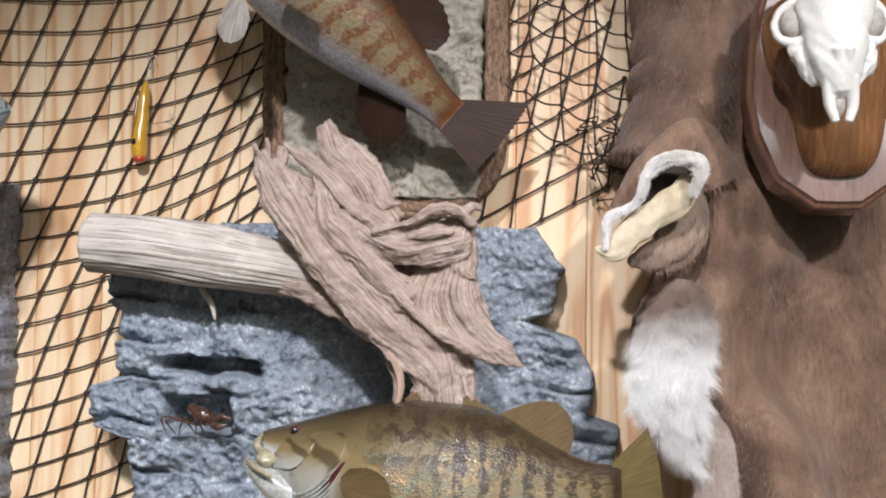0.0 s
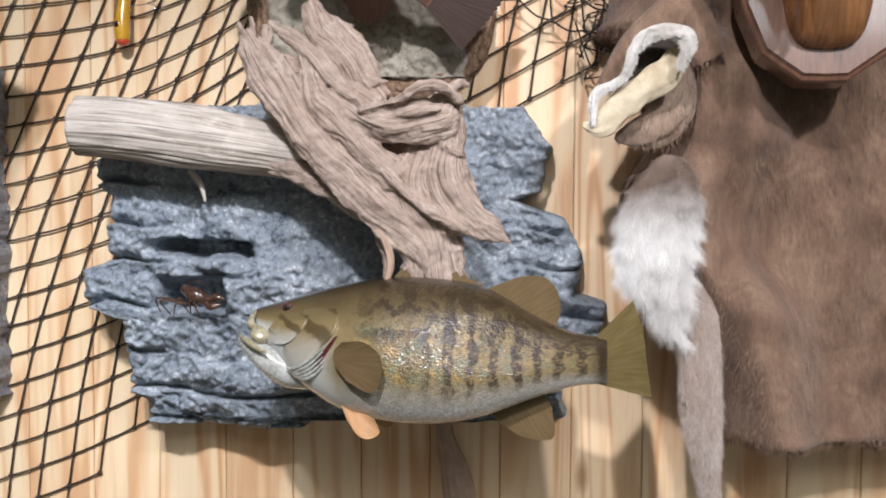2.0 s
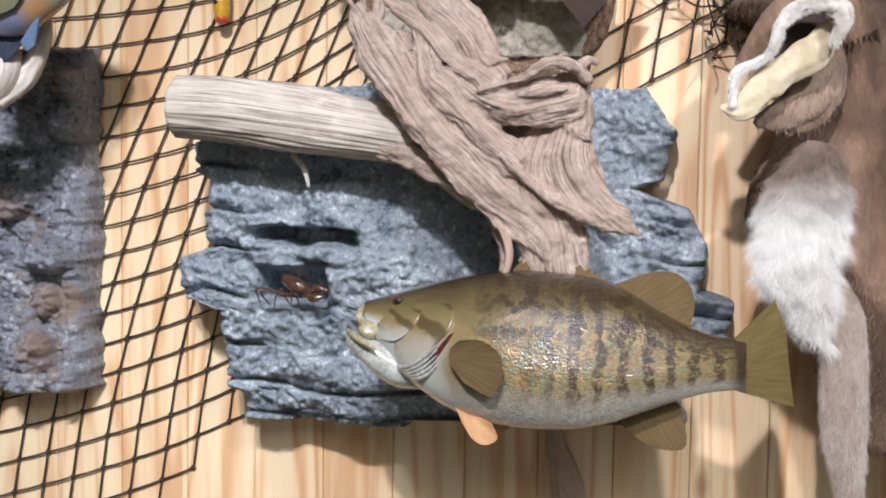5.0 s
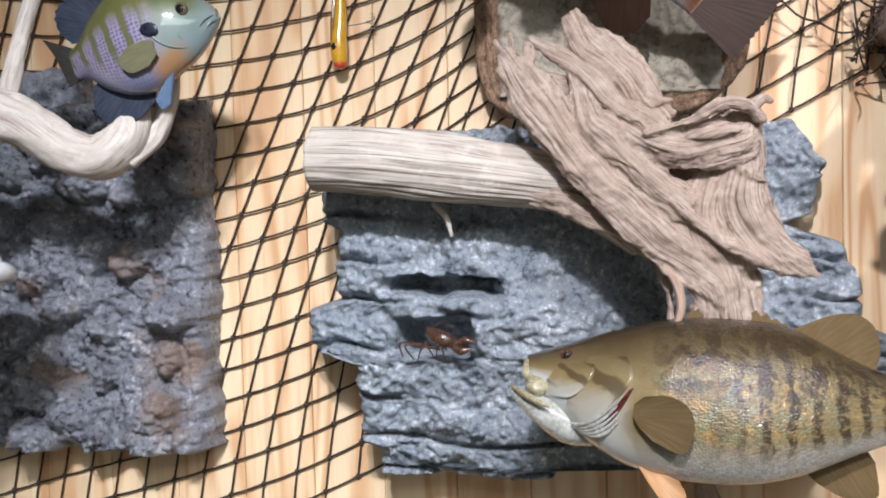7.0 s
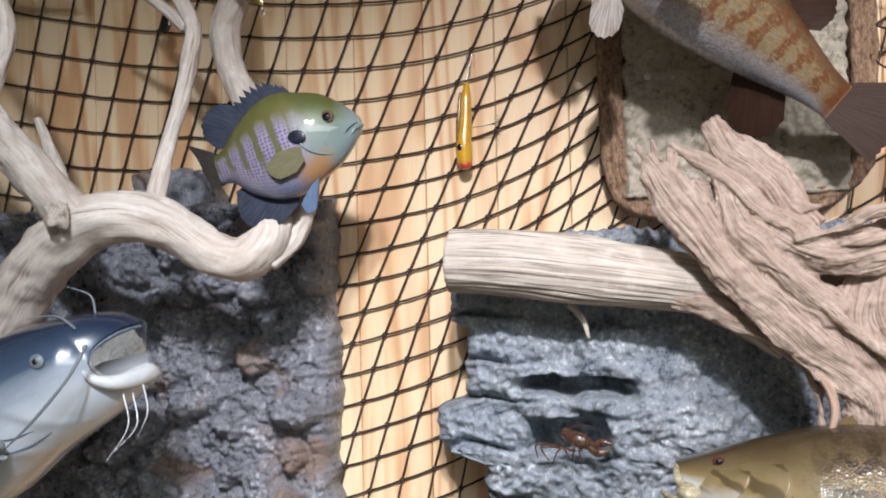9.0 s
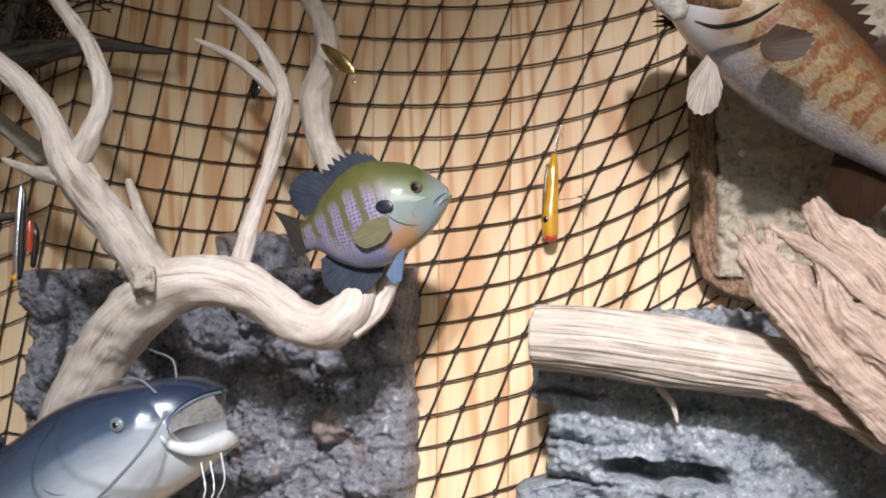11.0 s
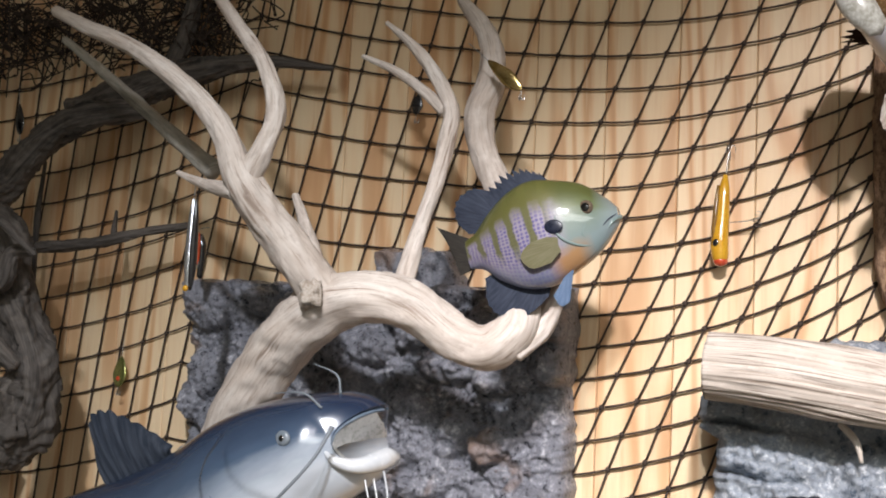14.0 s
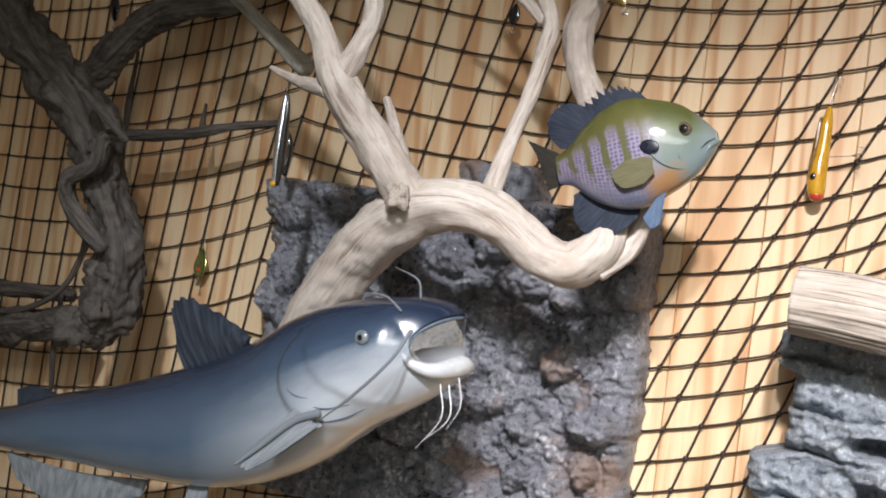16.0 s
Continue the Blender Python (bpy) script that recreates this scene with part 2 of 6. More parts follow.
def fish_skin(name, belly, side, back, mark, bars=9.0, bar_low=-0.55, bar_high=0.75, bar_gain=0.8, scales=1.0, sheen=None, mottle=0.5, breast=None, gloss=0.22, head=0.26, cheek=None, throat=None, relief=0.42):
    """Skin by place on the body: u runs from snout to tail, v from belly (-1) to back (1)."""
    m, t, b = nodes_of(name)
    c = t.nodes.new("ShaderNodeTexCoord")
    sep = t.nodes.new("ShaderNodeSeparateXYZ")
    t.links.new(c.outputs["UV"], sep.inputs[0])
    u, v = sep.outputs[0], sep.outputs[1]
    soft = noise_node(t, coords(t, "UV", (7, 1.6, 1)), 1.0, 4, 0.6)
    vw = math_node(t, "ADD", v, math_node(t, "MULTIPLY", math_node(t, "SUBTRACT", soft, 0.5), 0.5))
    level = math_node(t, "ADD", math_node(t, "MULTIPLY", vw, 0.5), 0.5)
    col = ramp(t, level, [(0.05, belly), (0.20, tuple(0.5 * (x + y) for x, y in zip(belly, side))), (0.38, side), (0.70, tuple(0.5 * (x + y) for x, y in zip(side, back))), (0.95, back)])
    if sheen:
        patch = noise_node(t, coords(t, "UV", (16, 3, 1)), 1.0, 3)
        col = mix(t, ramp(t, patch, [(0.50, grey(0)), (0.66, grey(0.7))]), col, sheen)
    if bars:
        wob = noise_node(t, coords(t, "UV", (9, 2.2, 1)), 1.0, 3)
        ph = math_node(t, "ADD", math_node(t, "MULTIPLY", u, bars * 6.283), math_node(t, "MULTIPLY", wob, 5.0))
        wave = math_node(t, "MULTIPLY", math_node(t, "ADD", math_node(t, "SINE", ph), 1.0), 0.5)
        brk = noise_node(t, coords(t, "UV", (30, 6, 1)), 1.0, 3)
        wave = math_node(t, "MULTIPLY", ramp(t, wave, [(0.45, grey(0)), (0.8, grey(1))]), ramp(t, brk, [(0.36, grey(0.35)), (0.52, grey(1))]))
        zone = ramp(t, level, [(bar_low * 0.5 + 0.40, grey(0)), (bar_low * 0.5 + 0.55, grey(1)), (bar_high * 0.5 + 0.45, grey(1)), (bar_high * 0.5 + 0.62, grey(0.3))])
        past = ramp(t, u, [(head, grey(0)), (head + 0.06, grey(1))])
        col = mix(t, math_node(t, "MULTIPLY", math_node(t, "MULTIPLY", math_node(t, "MULTIPLY", wave, zone), past), bar_gain), col, mark)
    if cheek:
        col = mix(t, ramp(t, u, [(head - 0.10, grey(1)), (head + 0.04, grey(0))]), col, cheek)
    if throat:
        col = mix(t, math_node(t, "MULTIPLY", ramp(t, u, [(0.12, grey(1)), (0.34, grey(0))]), ramp(t, level, [(0.34, grey(1)), (0.66, grey(0))])), col, throat)
    if breast:
        near = math_node(t, "MULTIPLY", ramp(t, u, [(0.10, grey(0.2)), (0.18, grey(1)), (0.28, grey(1)), (0.38, grey(0))]), ramp(t, level, [(0.16, grey(1)), (0.34, grey(0))]))
        col = mix(t, near, col, breast)
    if mottle:
        spots = noise_node(t, coords(t, "UV", (42, 9, 1)), 1.0, 4, 0.6)
        col = mix(t, math_node(t, "MULTIPLY", ramp(t, spots, [(0.5, grey(0)), (0.66, grey(1))]), mottle), col, mark)
    t.links.new(col, b.inputs["Base Color"])
    b.inputs["Roughness"].default_value = gloss + 0.1
    b.inputs["Coat Weight"].default_value, b.inputs["Coat Roughness"].default_value = 0.8, gloss * 0.6
    if scales:
        vor = put(t, "ShaderNodeTexVoronoi", Scale=1.0, Randomness=1.0)
        t.links.new(coords(t, "UV", (105 * scales, 26 * scales, 1)), vor.inputs["Vector"])
        past = ramp(t, u, [(head - 0.03, grey(0)), (head + 0.03, grey(1))])
        hgt = math_node(t, "MULTIPLY", math_node(t, "SUBTRACT", 1.0, vor.outputs["Distance"]), past)
        n = bump(t, b, hgt, relief, 0.0020)
        t.links.new(n.outputs[0], b.inputs["Coat Normal"])
    else:
        bump(t, b, noise_node(t, coords(t, "Object"), 40, 3), 0.1, 0.001)
    return m


def fin_material(name, c1, c2, rays=22.0, gloss=0.5):
    m, t, b = nodes_of(name)
    v = coords(t, "UV", (1.5, rays, 1))
    n = noise_node(t, v, 1.0, 3)
    f = noise_node(t, coords(t, "Object"), 90, 3)
    t.links.new(mix(t, math_node(t, "MULTIPLY", f, 0.5), ramp(t, n, [(0.35, c1), (0.65, c2)]), c1), b.inputs["Base Color"])
    b.inputs["Roughness"].default_value = gloss
    b.inputs["Specular IOR Level"].default_value = 0.07
    b.inputs["Coat Weight"].default_value, b.inputs["Coat Roughness"].default_value = 0.08, 0.35
    bump(t, b, n, 0.25, 0.001)
    return m


def fur_material(name, c1, c2, c3, sheen=0.2, crown=None):
    m, t, b = nodes_of(name)
    a = noise_node(t, coords(t, "Object", (1, 1, 0.7)), 8, 6, 0.68, 0.8)
    f = noise_node(t, coords(t, "Object", (1, 1, 0.40)), 240, 4, 0.7)
    col = ramp(t, a, [(0.34, c1), (0.5, c2), (0.68, c3)])
    col = mix(t, math_node(t, "MULTIPLY", ramp(t, f, [(0.35, grey(1)), (0.6, grey(0))]), 0.45), col, c1)
    if crown:
        s = t.nodes.new("ShaderNodeSeparateXYZ")
        t.links.new(coords(t, "Object"), s.inputs[0])
        high = math_node(t, "ADD", s.outputs[2], math_node(t, "MULTIPLY", math_node(t, "SUBTRACT", a, 0.5), 0.10))
        k = math_node(t, "MULTIPLY", math_node(t, "SUBTRACT", high, 1.412), 16.0)
        col = mix(t, ramp(t, k, [(0.0, grey(0)), (1.0, grey(1))]), col, crown)
    t.links.new(col, b.inputs["Base Color"])
    b.inputs["Roughness"].default_value = 0.85
    b.inputs["Sheen Weight"].default_value = sheen
    bump(t, b, f, 0.6, 0.003)
    return m


PINE = pine_material()
PLASTER = plain("painted plaster", (0.62, 0.60, 0.56), (0.70, 0.68, 0.64), 5, 0.8)
CONCRETE = plain("concrete floor", (0.22, 0.20, 0.18), (0.30, 0.28, 0.25), 4, 0.6)
TWINE = plain("tarred twine", (0.022, 0.013, 0.009), (0.052, 0.032, 0.022), 300, 0.75)
BLUE_ROCK = rock_material("blue grey cast rock", (0.100, 0.130, 0.172), (0.295, 0.328, 0.370), (0.64, 0.67, 0.70), 0.95)
DARK_ROCK = rock_material("dark cast rock", (0.030, 0.033, 0.043), (0.205, 0.208, 0.238), (0.56, 0.56, 0.60), 0.20, (0.24, 0.15, 0.10), 0.8)
SAND_ROCK = rock_material("sandy cast stone", (0.22, 0.19, 0.145), (0.47, 0.425, 0.345), (0.60, 0.55, 0.465), 0.85)
LOG_WOOD = weathered_wood("weathered log", (0.17, 0.13, 0.10), (0.49, 0.425, 0.365), (0.62, 0.565, 0.505), 2.6, 210, None, False, 0.85)
ROOT_WOOD = weathered_wood("weathered root", (0.12, 0.080, 0.060), (0.345, 0.258, 0.208), (0.49, 0.398, 0.335), 7.0, 400, (0.33, 0.238, 0.188), True, 0.55)
ROOT_STICK = weathered_wood("brown stick", (0.17, 0.105, 0.075), (0.40, 0.275, 0.205), (0.50, 0.37, 0.29), 6.0, 150)
WHITE_WOOD = weathered_wood("bleached driftwood", (0.25, 0.185, 0.145), (0.55, 0.475, 0.415), (0.66, 0.60, 0.545), 9.0, 150, (0.43, 0.34, 0.28), False, 0.42)
DARK_WOOD = weathered_wood("dark driftwood", (0.012, 0.010, 0.009), (0.058, 0.049, 0.043), (0.145, 0.125, 0.110), 7.0, 130, (0.075, 0.062, 0.052))
BARK = plain("brown bark", (0.11, 0.058, 0.032), (0.47, 0.31, 0.20), 190, 0.85, 1.0, 0.006, stretch=(1, 1, 0.45))
STEEL = plain("steel wire", (0.35, 0.34, 0.33), (0.5, 0.49, 0.47), 80, 0.3, metal=1.0)


# ---- the room ----
WALL = 1.484
PITCH = 0.1028


def box_structure(name, lo, hi, material, label):
    ob = link(name, Geo().box(lo, hi), material, False)
    return tagged(ob, label, kind="structure")


box_structure("floor", (-4, -3.2, -0.1), (4, 1.7, 0), CONCRETE, "plain grey concrete floor of the display room")
box_structure("ceiling", (-4, -3.2, 2.9), (4, 1.7, 3.0), PLASTER, "plain off-white plaster ceiling")
box_structure("wall_south", (-4, -3.2, 0), (4, -3.1, 2.9), PLASTER, "plain off-white plaster wall")
box_structure("wall_west", (-4.1, -3.2, 0), (-4, 1.7, 2.9), PLASTER, "plain off-white plaster wall")
box_structure("wall_east", (4, -3.2, 0), (4.1, 1.7, 2.9), PLASTER, "plain off-white plaster wall")
wall_north = box_structure("wall_north", (-4, WALL + 0.014, 0), (4, WALL + 0.12, 2.9), PLASTER, "backing wall under pale pine boards")


# ---- cast rock slabs ----
def slab(geo, left, right, z0, z1, y_back, depth, nx, nz_, ramp_x=(0, 0.45, 0.8, 0.95), ragged=0.006, seed=0.0):
    """A relief between two ragged sides, with closed rims that go back to the wall."""
    ks = list(ramp_x) + [1.0] * (nx - 2 * len(ramp_x)) + list(ramp_x)[::-1]
    step = [0.0, 0.0, 0.006, 0.016]
    inner = [0.03 + 0.94 * i / (nx - 9) for i in range(nx - 8)]
    ss = step + inner + [1 - s for s in step[::-1]]
    points, uvs = [], []
    for r in range(nz_):
        k = r / (nz_ - 1)
        rim = min(1.0, r / 3, (nz_ - 1 - r) / 3)
        z = z0 + (z1 - z0) * min(1, max(0, (r - 1) / (nz_ - 3)))
        a = left(z) + ragged * nz(3.1, z * 45 + seed, 1.0, 3)
        b = right(z) + ragged * nz(9.1, z * 45 + seed, 5.0, 3)
        for s, kx in zip(ss, ks):
            x = a + (b - a) * s
            zz = z + ragged * 1.3 * nz(x * 40 + seed, 4.0, z * 2, 3) * (1 if rim < 1 else 0)
            d = depth(x, z) * kx * math.sin(rim * math.pi / 2)
            points.append((x, y_back - max(d, 0.0), zz))
            uvs.append((x, z))
    geo.grid(points, uvs, nz_, len(ss))
    return geo


ROCK_LEFT = [(1.129, -0.550), (1.168, -0.553), (1.178, -0.575), (1.285, -0.573), (1.300, -0.636), (1.350, -0.642), (1.362, -0.604), (1.455, -0.594), (1.468, -0.620), (1.505, -0.619), (1.53, -0.58), (1.582, -0.46)]
ROCK_RIGHT = [(1.129, -0.320), (1.144, -0.310), (1.152, 0.046), (1.235, 0.03), (1.262, 0.095), (1.308, 0.102), (1.322, 0.058), (1.383, 0.068), (1.428, 0.040), (1.452, -0.03), (1.464, 0.008), (1.526, 0.020), (1.560, 0.0), (1.582, -0.02)]
LEDGES = [1.129, 1.176, 1.232, 1.292, 1.352, 1.400, 1.462, 1.52, 1.60]


def rock_depth(x, z):
    zz = z + 0.022 * nz(x * 6, 3.0, z * 4, 3)
    d = 0.075 + 0.085 * math.exp(-((x + 0.38) / 0.22) ** 2 - ((z - 1.36) / 0.19) ** 2)
    for a, b in zip(LEDGES, LEDGES[1:]):
        if a <= zz < b:
            k = (zz - a) / (b - a)
            w = 0.04 + 0.96 * max(smooth(-0.47, -0.57, x), smooth(-0.04, 0.03, x), smooth(1.24, 1.19, z), 0.6 * smooth(0.3, 0.6, nz(x * 6, z * 5, 9.0)))
            d += w * (0.016 * (k ** 0.6) - 0.018 * smooth(0.24, 0.0, k))
            d += 0.016 * nz(x * 5, a * 31, 2.0, 2) * w
    d += 0.013 * nz(x * 13, z * 15, 0.5, 2) + 0.011 * nz(x * 34, z * 38, 6.5, 3) + 0.007 * abs(nz(x * 70, z * 74, 2.5, 3)) + 0.0045 * nz(x * 130, z * 130, 4.5, 2)
    # the long slot and the hollow under it
    x, z = x + 0.010 * nz(x * 30, z * 30, 1.5, 2), z + 0.007 * nz(x * 30, z * 30, 8.5, 2)
    slot = smooth(-0.545, -0.50, x) * smooth(-0.372, -0.395, x) * smooth(1.366 + 0.10 * max(0.0, -0.47 - x), 1.376 + 0.10 * max(0.0, -0.47 - x), z) * smooth(1.398, 1.391, z)
    d -= 0.075 * slot
    hollow = smooth(-0.512, -0.492, x) * smooth(-0.405, -0.43, x) * smooth(1.288, 1.300, z) * smooth(1.350, 1.335, z)
    d -= 0.085 * hollow
    return max(d, 0.02)


blue_rock = thing("rock_slab", (-0.27, WALL, 1.35), "blue-grey painted cast rock ledge hung on the pine wall", "rock")
part("slab", slab(Geo(), lambda z: lerp_table(ROCK_LEFT, z)[0], lambda z: lerp_table(ROCK_RIGHT, z)[0], 1.129, 1.582, WALL - 0.001, rock_depth, 290, 210), BLUE_ROCK, blue_rock)


random.seed(100)
LUMPS = [(random.uniform(-1.40, -0.81), random.uniform(1.16, 1.63), random.uniform(0.018, 0.046), random.uniform(0.026, 0.060), random.uniform(0.8, 1.5)) for _ in range(95)]


def panel_depth(x, z):
    d, top = 0.050 + 0.012 * nz(x * 8, z * 8, 1.0, 2), 0.0
    wx, wz = x + 0.010 * nz(x * 22, z * 22, 3.0, 2), z + 0.010 * nz(x * 22, z * 22, 9.0, 2)
    for cx, cz, r, h, s in LUMPS:
        q = ((wx - cx) ** 2 + ((wz - cz) * s) ** 2) / r ** 2
        if q < 1:
            top = max(top, h * (1 - q) ** 0.5)
    return max(0.03, d + 0.8 * top + 0.011 * nz(x * 34, z * 34, 2.5, 2) + 0.012 * abs(nz(x * 80, z * 80, 7.5, 3)) + 0.005 * nz(x * 150, z * 150, 3.5, 2))


dark_panel = thing("rock_panel", (-1.10, WALL, 1.40), "dark grey cast rock panel with wet lumps on the wall", "rock")
part("slab", slab(Geo(), lambda z: -1.412 + 0.012 * nz(z * 9, 1, 2), lambda z: -0.795 + 0.006 * nz(z * 9, 4, 2), 1.150, 1.638, WALL - 0.001, panel_depth, 240, 200), DARK_ROCK, dark_panel)
part("crest", slab(Geo(), lambda z: -1.10 + (z - 1.63) * 0.2, lambda z: -0.955 - (z - 1.63) * 0.5, 1.60, 1.690, WALL - 0.001, lambda x, z: 0.055 + 0.02 * nz(x * 30, z * 30, 1, 2) - 0.3 * (x + 1.03) ** 2, 50, 40), DARK_ROCK, dark_panel, "brown rock crest above the panel")

BOARD_LEFT, BOARD_RIGHT, BOARD_LOW, BOARD_HIGH = -0.405, -0.076, 1.600, 2.10
board = thing("stone_plaque", (-0.24, WALL, 1.85), "sandy cast stone plaque with rough brown bark edging", "plaque")
part("slab", slab(Geo(), lambda z: BOARD_LEFT + 0.02, lambda z: BOARD_RIGHT - 0.02, BOARD_LOW + 0.02, BOARD_HIGH, WALL - 0.001,
                  lambda x, z: 0.044 + 0.012 * nz(x * 14, z * 16, 3, 3) + 0.009 * abs(nz(x * 30, z * 44, 1, 2)) + 0.003 * nz(x * 100, z * 110, 5, 2), 200, 240), SAND_ROCK, board)
rim = Geo()
for k in range(9):
    random.seed(40 + k)
    o = (k % 3 - 1) * 0.009
    y = WALL - 0.012 - 0.011 * (k // 3)
    rim.tube([(BOARD_LEFT + 0.006 + o, y, 2.08), (BOARD_LEFT + 0.006 + o, y, 1.80), (BOARD_LEFT + 0.014 + o, y, 1.645), (BOARD_LEFT + 0.06, y, BOARD_LOW + 0.012 + o), (-0.24, y, BOARD_LOW + 0.010 + o), (BOARD_RIGHT - 0.06, y, BOARD_LOW + 0.016 + o),
              (BOARD_RIGHT - 0.010 + o, y, 1.66), (BOARD_RIGHT + o, y, 1.80), (BOARD_RIGHT - 0.006 + o, y, 2.08)], [0.0085] * 9, 9, 150, lump=0.45, lump_scale=60, ridge=0.3, seed=k)
part("shell", Geo().ball((-0.350, 1.432, 1.783), (0.005, 0.004, 0.005), 14, 10, 0.2), PLASTER, board, "tiny pale shell")
part("stone_chip", Geo().ball((-0.249, 1.432, 1.729), (0.026, 0.008, 0.014), 20, 14, 0.6, 8), SAND_ROCK, board)
part("edging", rim, BARK, board, "rough brown bark edging")


# ---- silvered root and log on the blue rock ----
driftwood = thing("driftwood", (-0.30, 1.36, 1.50), "weathered grey-brown driftwood log with a twisted root end", "driftwood")
log = Geo()
log.tube([(-0.594, 1.29, 1.545), (-0.52, 1.285, 1.541), (-0.434, 1.28, 1.529), (-0.33, 1.275, 1.513), (-0.27, 1.27, 1.498), (-0.20, 1.25, 1.45)], [0.037, 0.039, 0.040, 0.035, 0.033, 0.030], 110, 110, flat=0.95, ridge=0.075, ridges=46, lump=0.10, lump_scale=11, tip=0.05)
part("log", log, LOG_WOOD, driftwood, "straight grey log with long drying cracks")
def plate(geo, pts, radii, flat, seed):
    """A flattened limb with uneven flanks."""
    geo.tube(pts, radii, 40, 90, flat=flat, lump=0.22, lump_scale=22, seed=seed, tip=0.5)


root, limbs = Geo(), (
    ([(-0.357, 1.235, 1.655), (-0.334, 1.225, 1.618), (-0.309, 1.215, 1.581), (-0.283, 1.208, 1.545), (-0.253, 1.204, 1.509), (-0.221, 1.202, 1.474), (-0.185, 1.202, 1.443), (-0.148, 1.205, 1.414), (-0.124, 1.210, 1.389), (-0.114, 1.215, 1.350)], [0.010, 0.023, 0.027, 0.026, 0.026, 0.026, 0.025, 0.030, 0.036, 0.038], 0.42),
    ([(-0.327, 1.240, 1.670), (-0.293, 1.225, 1.645), (-0.261, 1.212, 1.618), (-0.233, 1.204, 1.591), (-0.202, 1.195, 1.568), (-0.180, 1.190, 1.558)], [0.004, 0.010, 0.011, 0.011, 0.012, 0.010], 0.7),
    ([(-0.285, 1.222, 1.640), (-0.270, 1.210, 1.598), (-0.260, 1.206, 1.572), (-0.240, 1.202, 1.552), (-0.217, 1.199, 1.528), (-0.194, 1.197, 1.503), (-0.162, 1.197, 1.476)], [0.006, 0.013, 0.020, 0.022, 0.018, 0.018, 0.022], 0.5),
    ([(-0.285, 1.262, 1.695), (-0.268, 1.250, 1.664), (-0.244, 1.238, 1.638), (-0.219, 1.226, 1.612), (-0.203, 1.216, 1.586), (-0.183, 1.206, 1.566)], [0.012, 0.024, 0.029, 0.027, 0.024, 0.020], 0.4),
    ([(-0.205, 1.186, 1.556), (-0.160, 1.172, 1.567), (-0.128, 1.168, 1.582), (-0.105, 1.172, 1.580), (-0.088, 1.182, 1.566)], [0.004, 0.007, 0.007, 0.008, 0.004], 1.2),
    ([(-0.226, 1.204, 1.560), (-0.186, 1.192, 1.544), (-0.146, 1.186, 1.543), (-0.115, 1.188, 1.548), (-0.100, 1.194, 1.560)], [0.014, 0.023, 0.026, 0.026, 0.018], 0.5),
    ([(-0.108, 1.198, 1.575), (-0.103, 1.199, 1.529), (-0.108, 1.196, 1.484), (-0.094, 1.194, 1.448), (-0.063, 1.193, 1.423), (-0.027, 1.200, 1.402)], [0.020, 0.024, 0.029, 0.027, 0.018, 0.003], 0.38),
    ([(-0.120, 1.206, 1.525), (-0.138, 1.204, 1.478), (-0.130, 1.203, 1.447), (-0.114, 1.206, 1.410)], [0.018, 0.032, 0.036, 0.034], 0.34),
    ([(-0.145, 1.212, 1.424), (-0.126, 1.214, 1.393), (-0.120, 1.220, 1.345)], [0.028, 0.036, 0.036], 0.45),
    ([(-0.345, 1.262, 1.500), (-0.293, 1.245, 1.488), (-0.253, 1.232, 1.468), (-0.220, 1.225, 1.446), (-0.196, 1.222, 1.421), (-0.182, 1.222, 1.391), (-0.178, 1.226, 1.350)], [0.010, 0.016, 0.014, 0.010, 0.007, 0.006, 0.005], 0.7),
    ([(-0.268, 1.250, 1.575), (-0.222, 1.246, 1.536), (-0.177, 1.244, 1.505), (-0.132, 1.240, 1.478)], [0.022, 0.034, 0.036, 0.030], 0.4),
    ([(-0.325, 1.232, 1.615), (-0.290, 1.230, 1.602), (-0.262, 1.226, 1.590)], [0.012, 0.024, 0.022], 0.35),
    ([(-0.196, 1.196, 1.505), (-0.170, 1.188, 1.478), (-0.140, 1.186, 1.452), (-0.104, 1.186, 1.428), (-0.070, 1.190, 1.414)], [0.003, 0.005, 0.006, 0.006, 0.003], 0.9),
    ([(-0.168, 1.176, 1.548), (-0.140, 1.169, 1.553), (-0.108, 1.172, 1.558)], [0.003, 0.005, 0.003], 0.9),
    ([(-0.115, 1.190, 1.520), (-0.092, 1.186, 1.508), (-0.082, 1.188, 1.504)], [0.004, 0.005, 0.002], 0.8),
    ([(-0.352, 1.236, 1.640), (-0.366, 1.240, 1.668)], [0.008, 0.002], 0.6),
    ([(-0.342, 1.232, 1.640), (-0.349, 1.236, 1.674)], [0.007, 0.002], 0.6),
    ([(-0.330, 1.228, 1.626), (-0.327, 1.232, 1.652), (-0.333, 1.236, 1.664)], [0.008, 0.006, 0.002], 0.6),
    ([(-0.122, 1.172, 1.580), (-0.118, 1.170, 1.592)], [0.007, 0.002], 0.8),
    ([(-0.100, 1.176, 1.578), (-0.090, 1.176, 1.588), (-0.078, 1.178, 1.584)], [0.008, 0.006, 0.002], 0.8),
    ([(-0.205, 1.215, 1.596), (-0.190, 1.206, 1.590), (-0.174, 1.204, 1.592)], [0.010, 0.008, 0.003], 0.8),
)
for k, (pts, radii, flat) in enumerate(limbs):
    plate(root, pts, radii, flat, 21 + k)
root_ob = part("root", root, ROOT_WOOD, driftwood, "twisted grey-brown root end with a pointed spur")
fuse = root_ob.modifiers.new("fuse", "REMESH")
fuse.mode, fuse.voxel_size, fuse.use_smooth_shade = "VOXEL", 0.0016, True
soften = root_ob.modifiers.new("soften", "SMOOTH")
soften.factor, soften.iterations = 0.5, 5


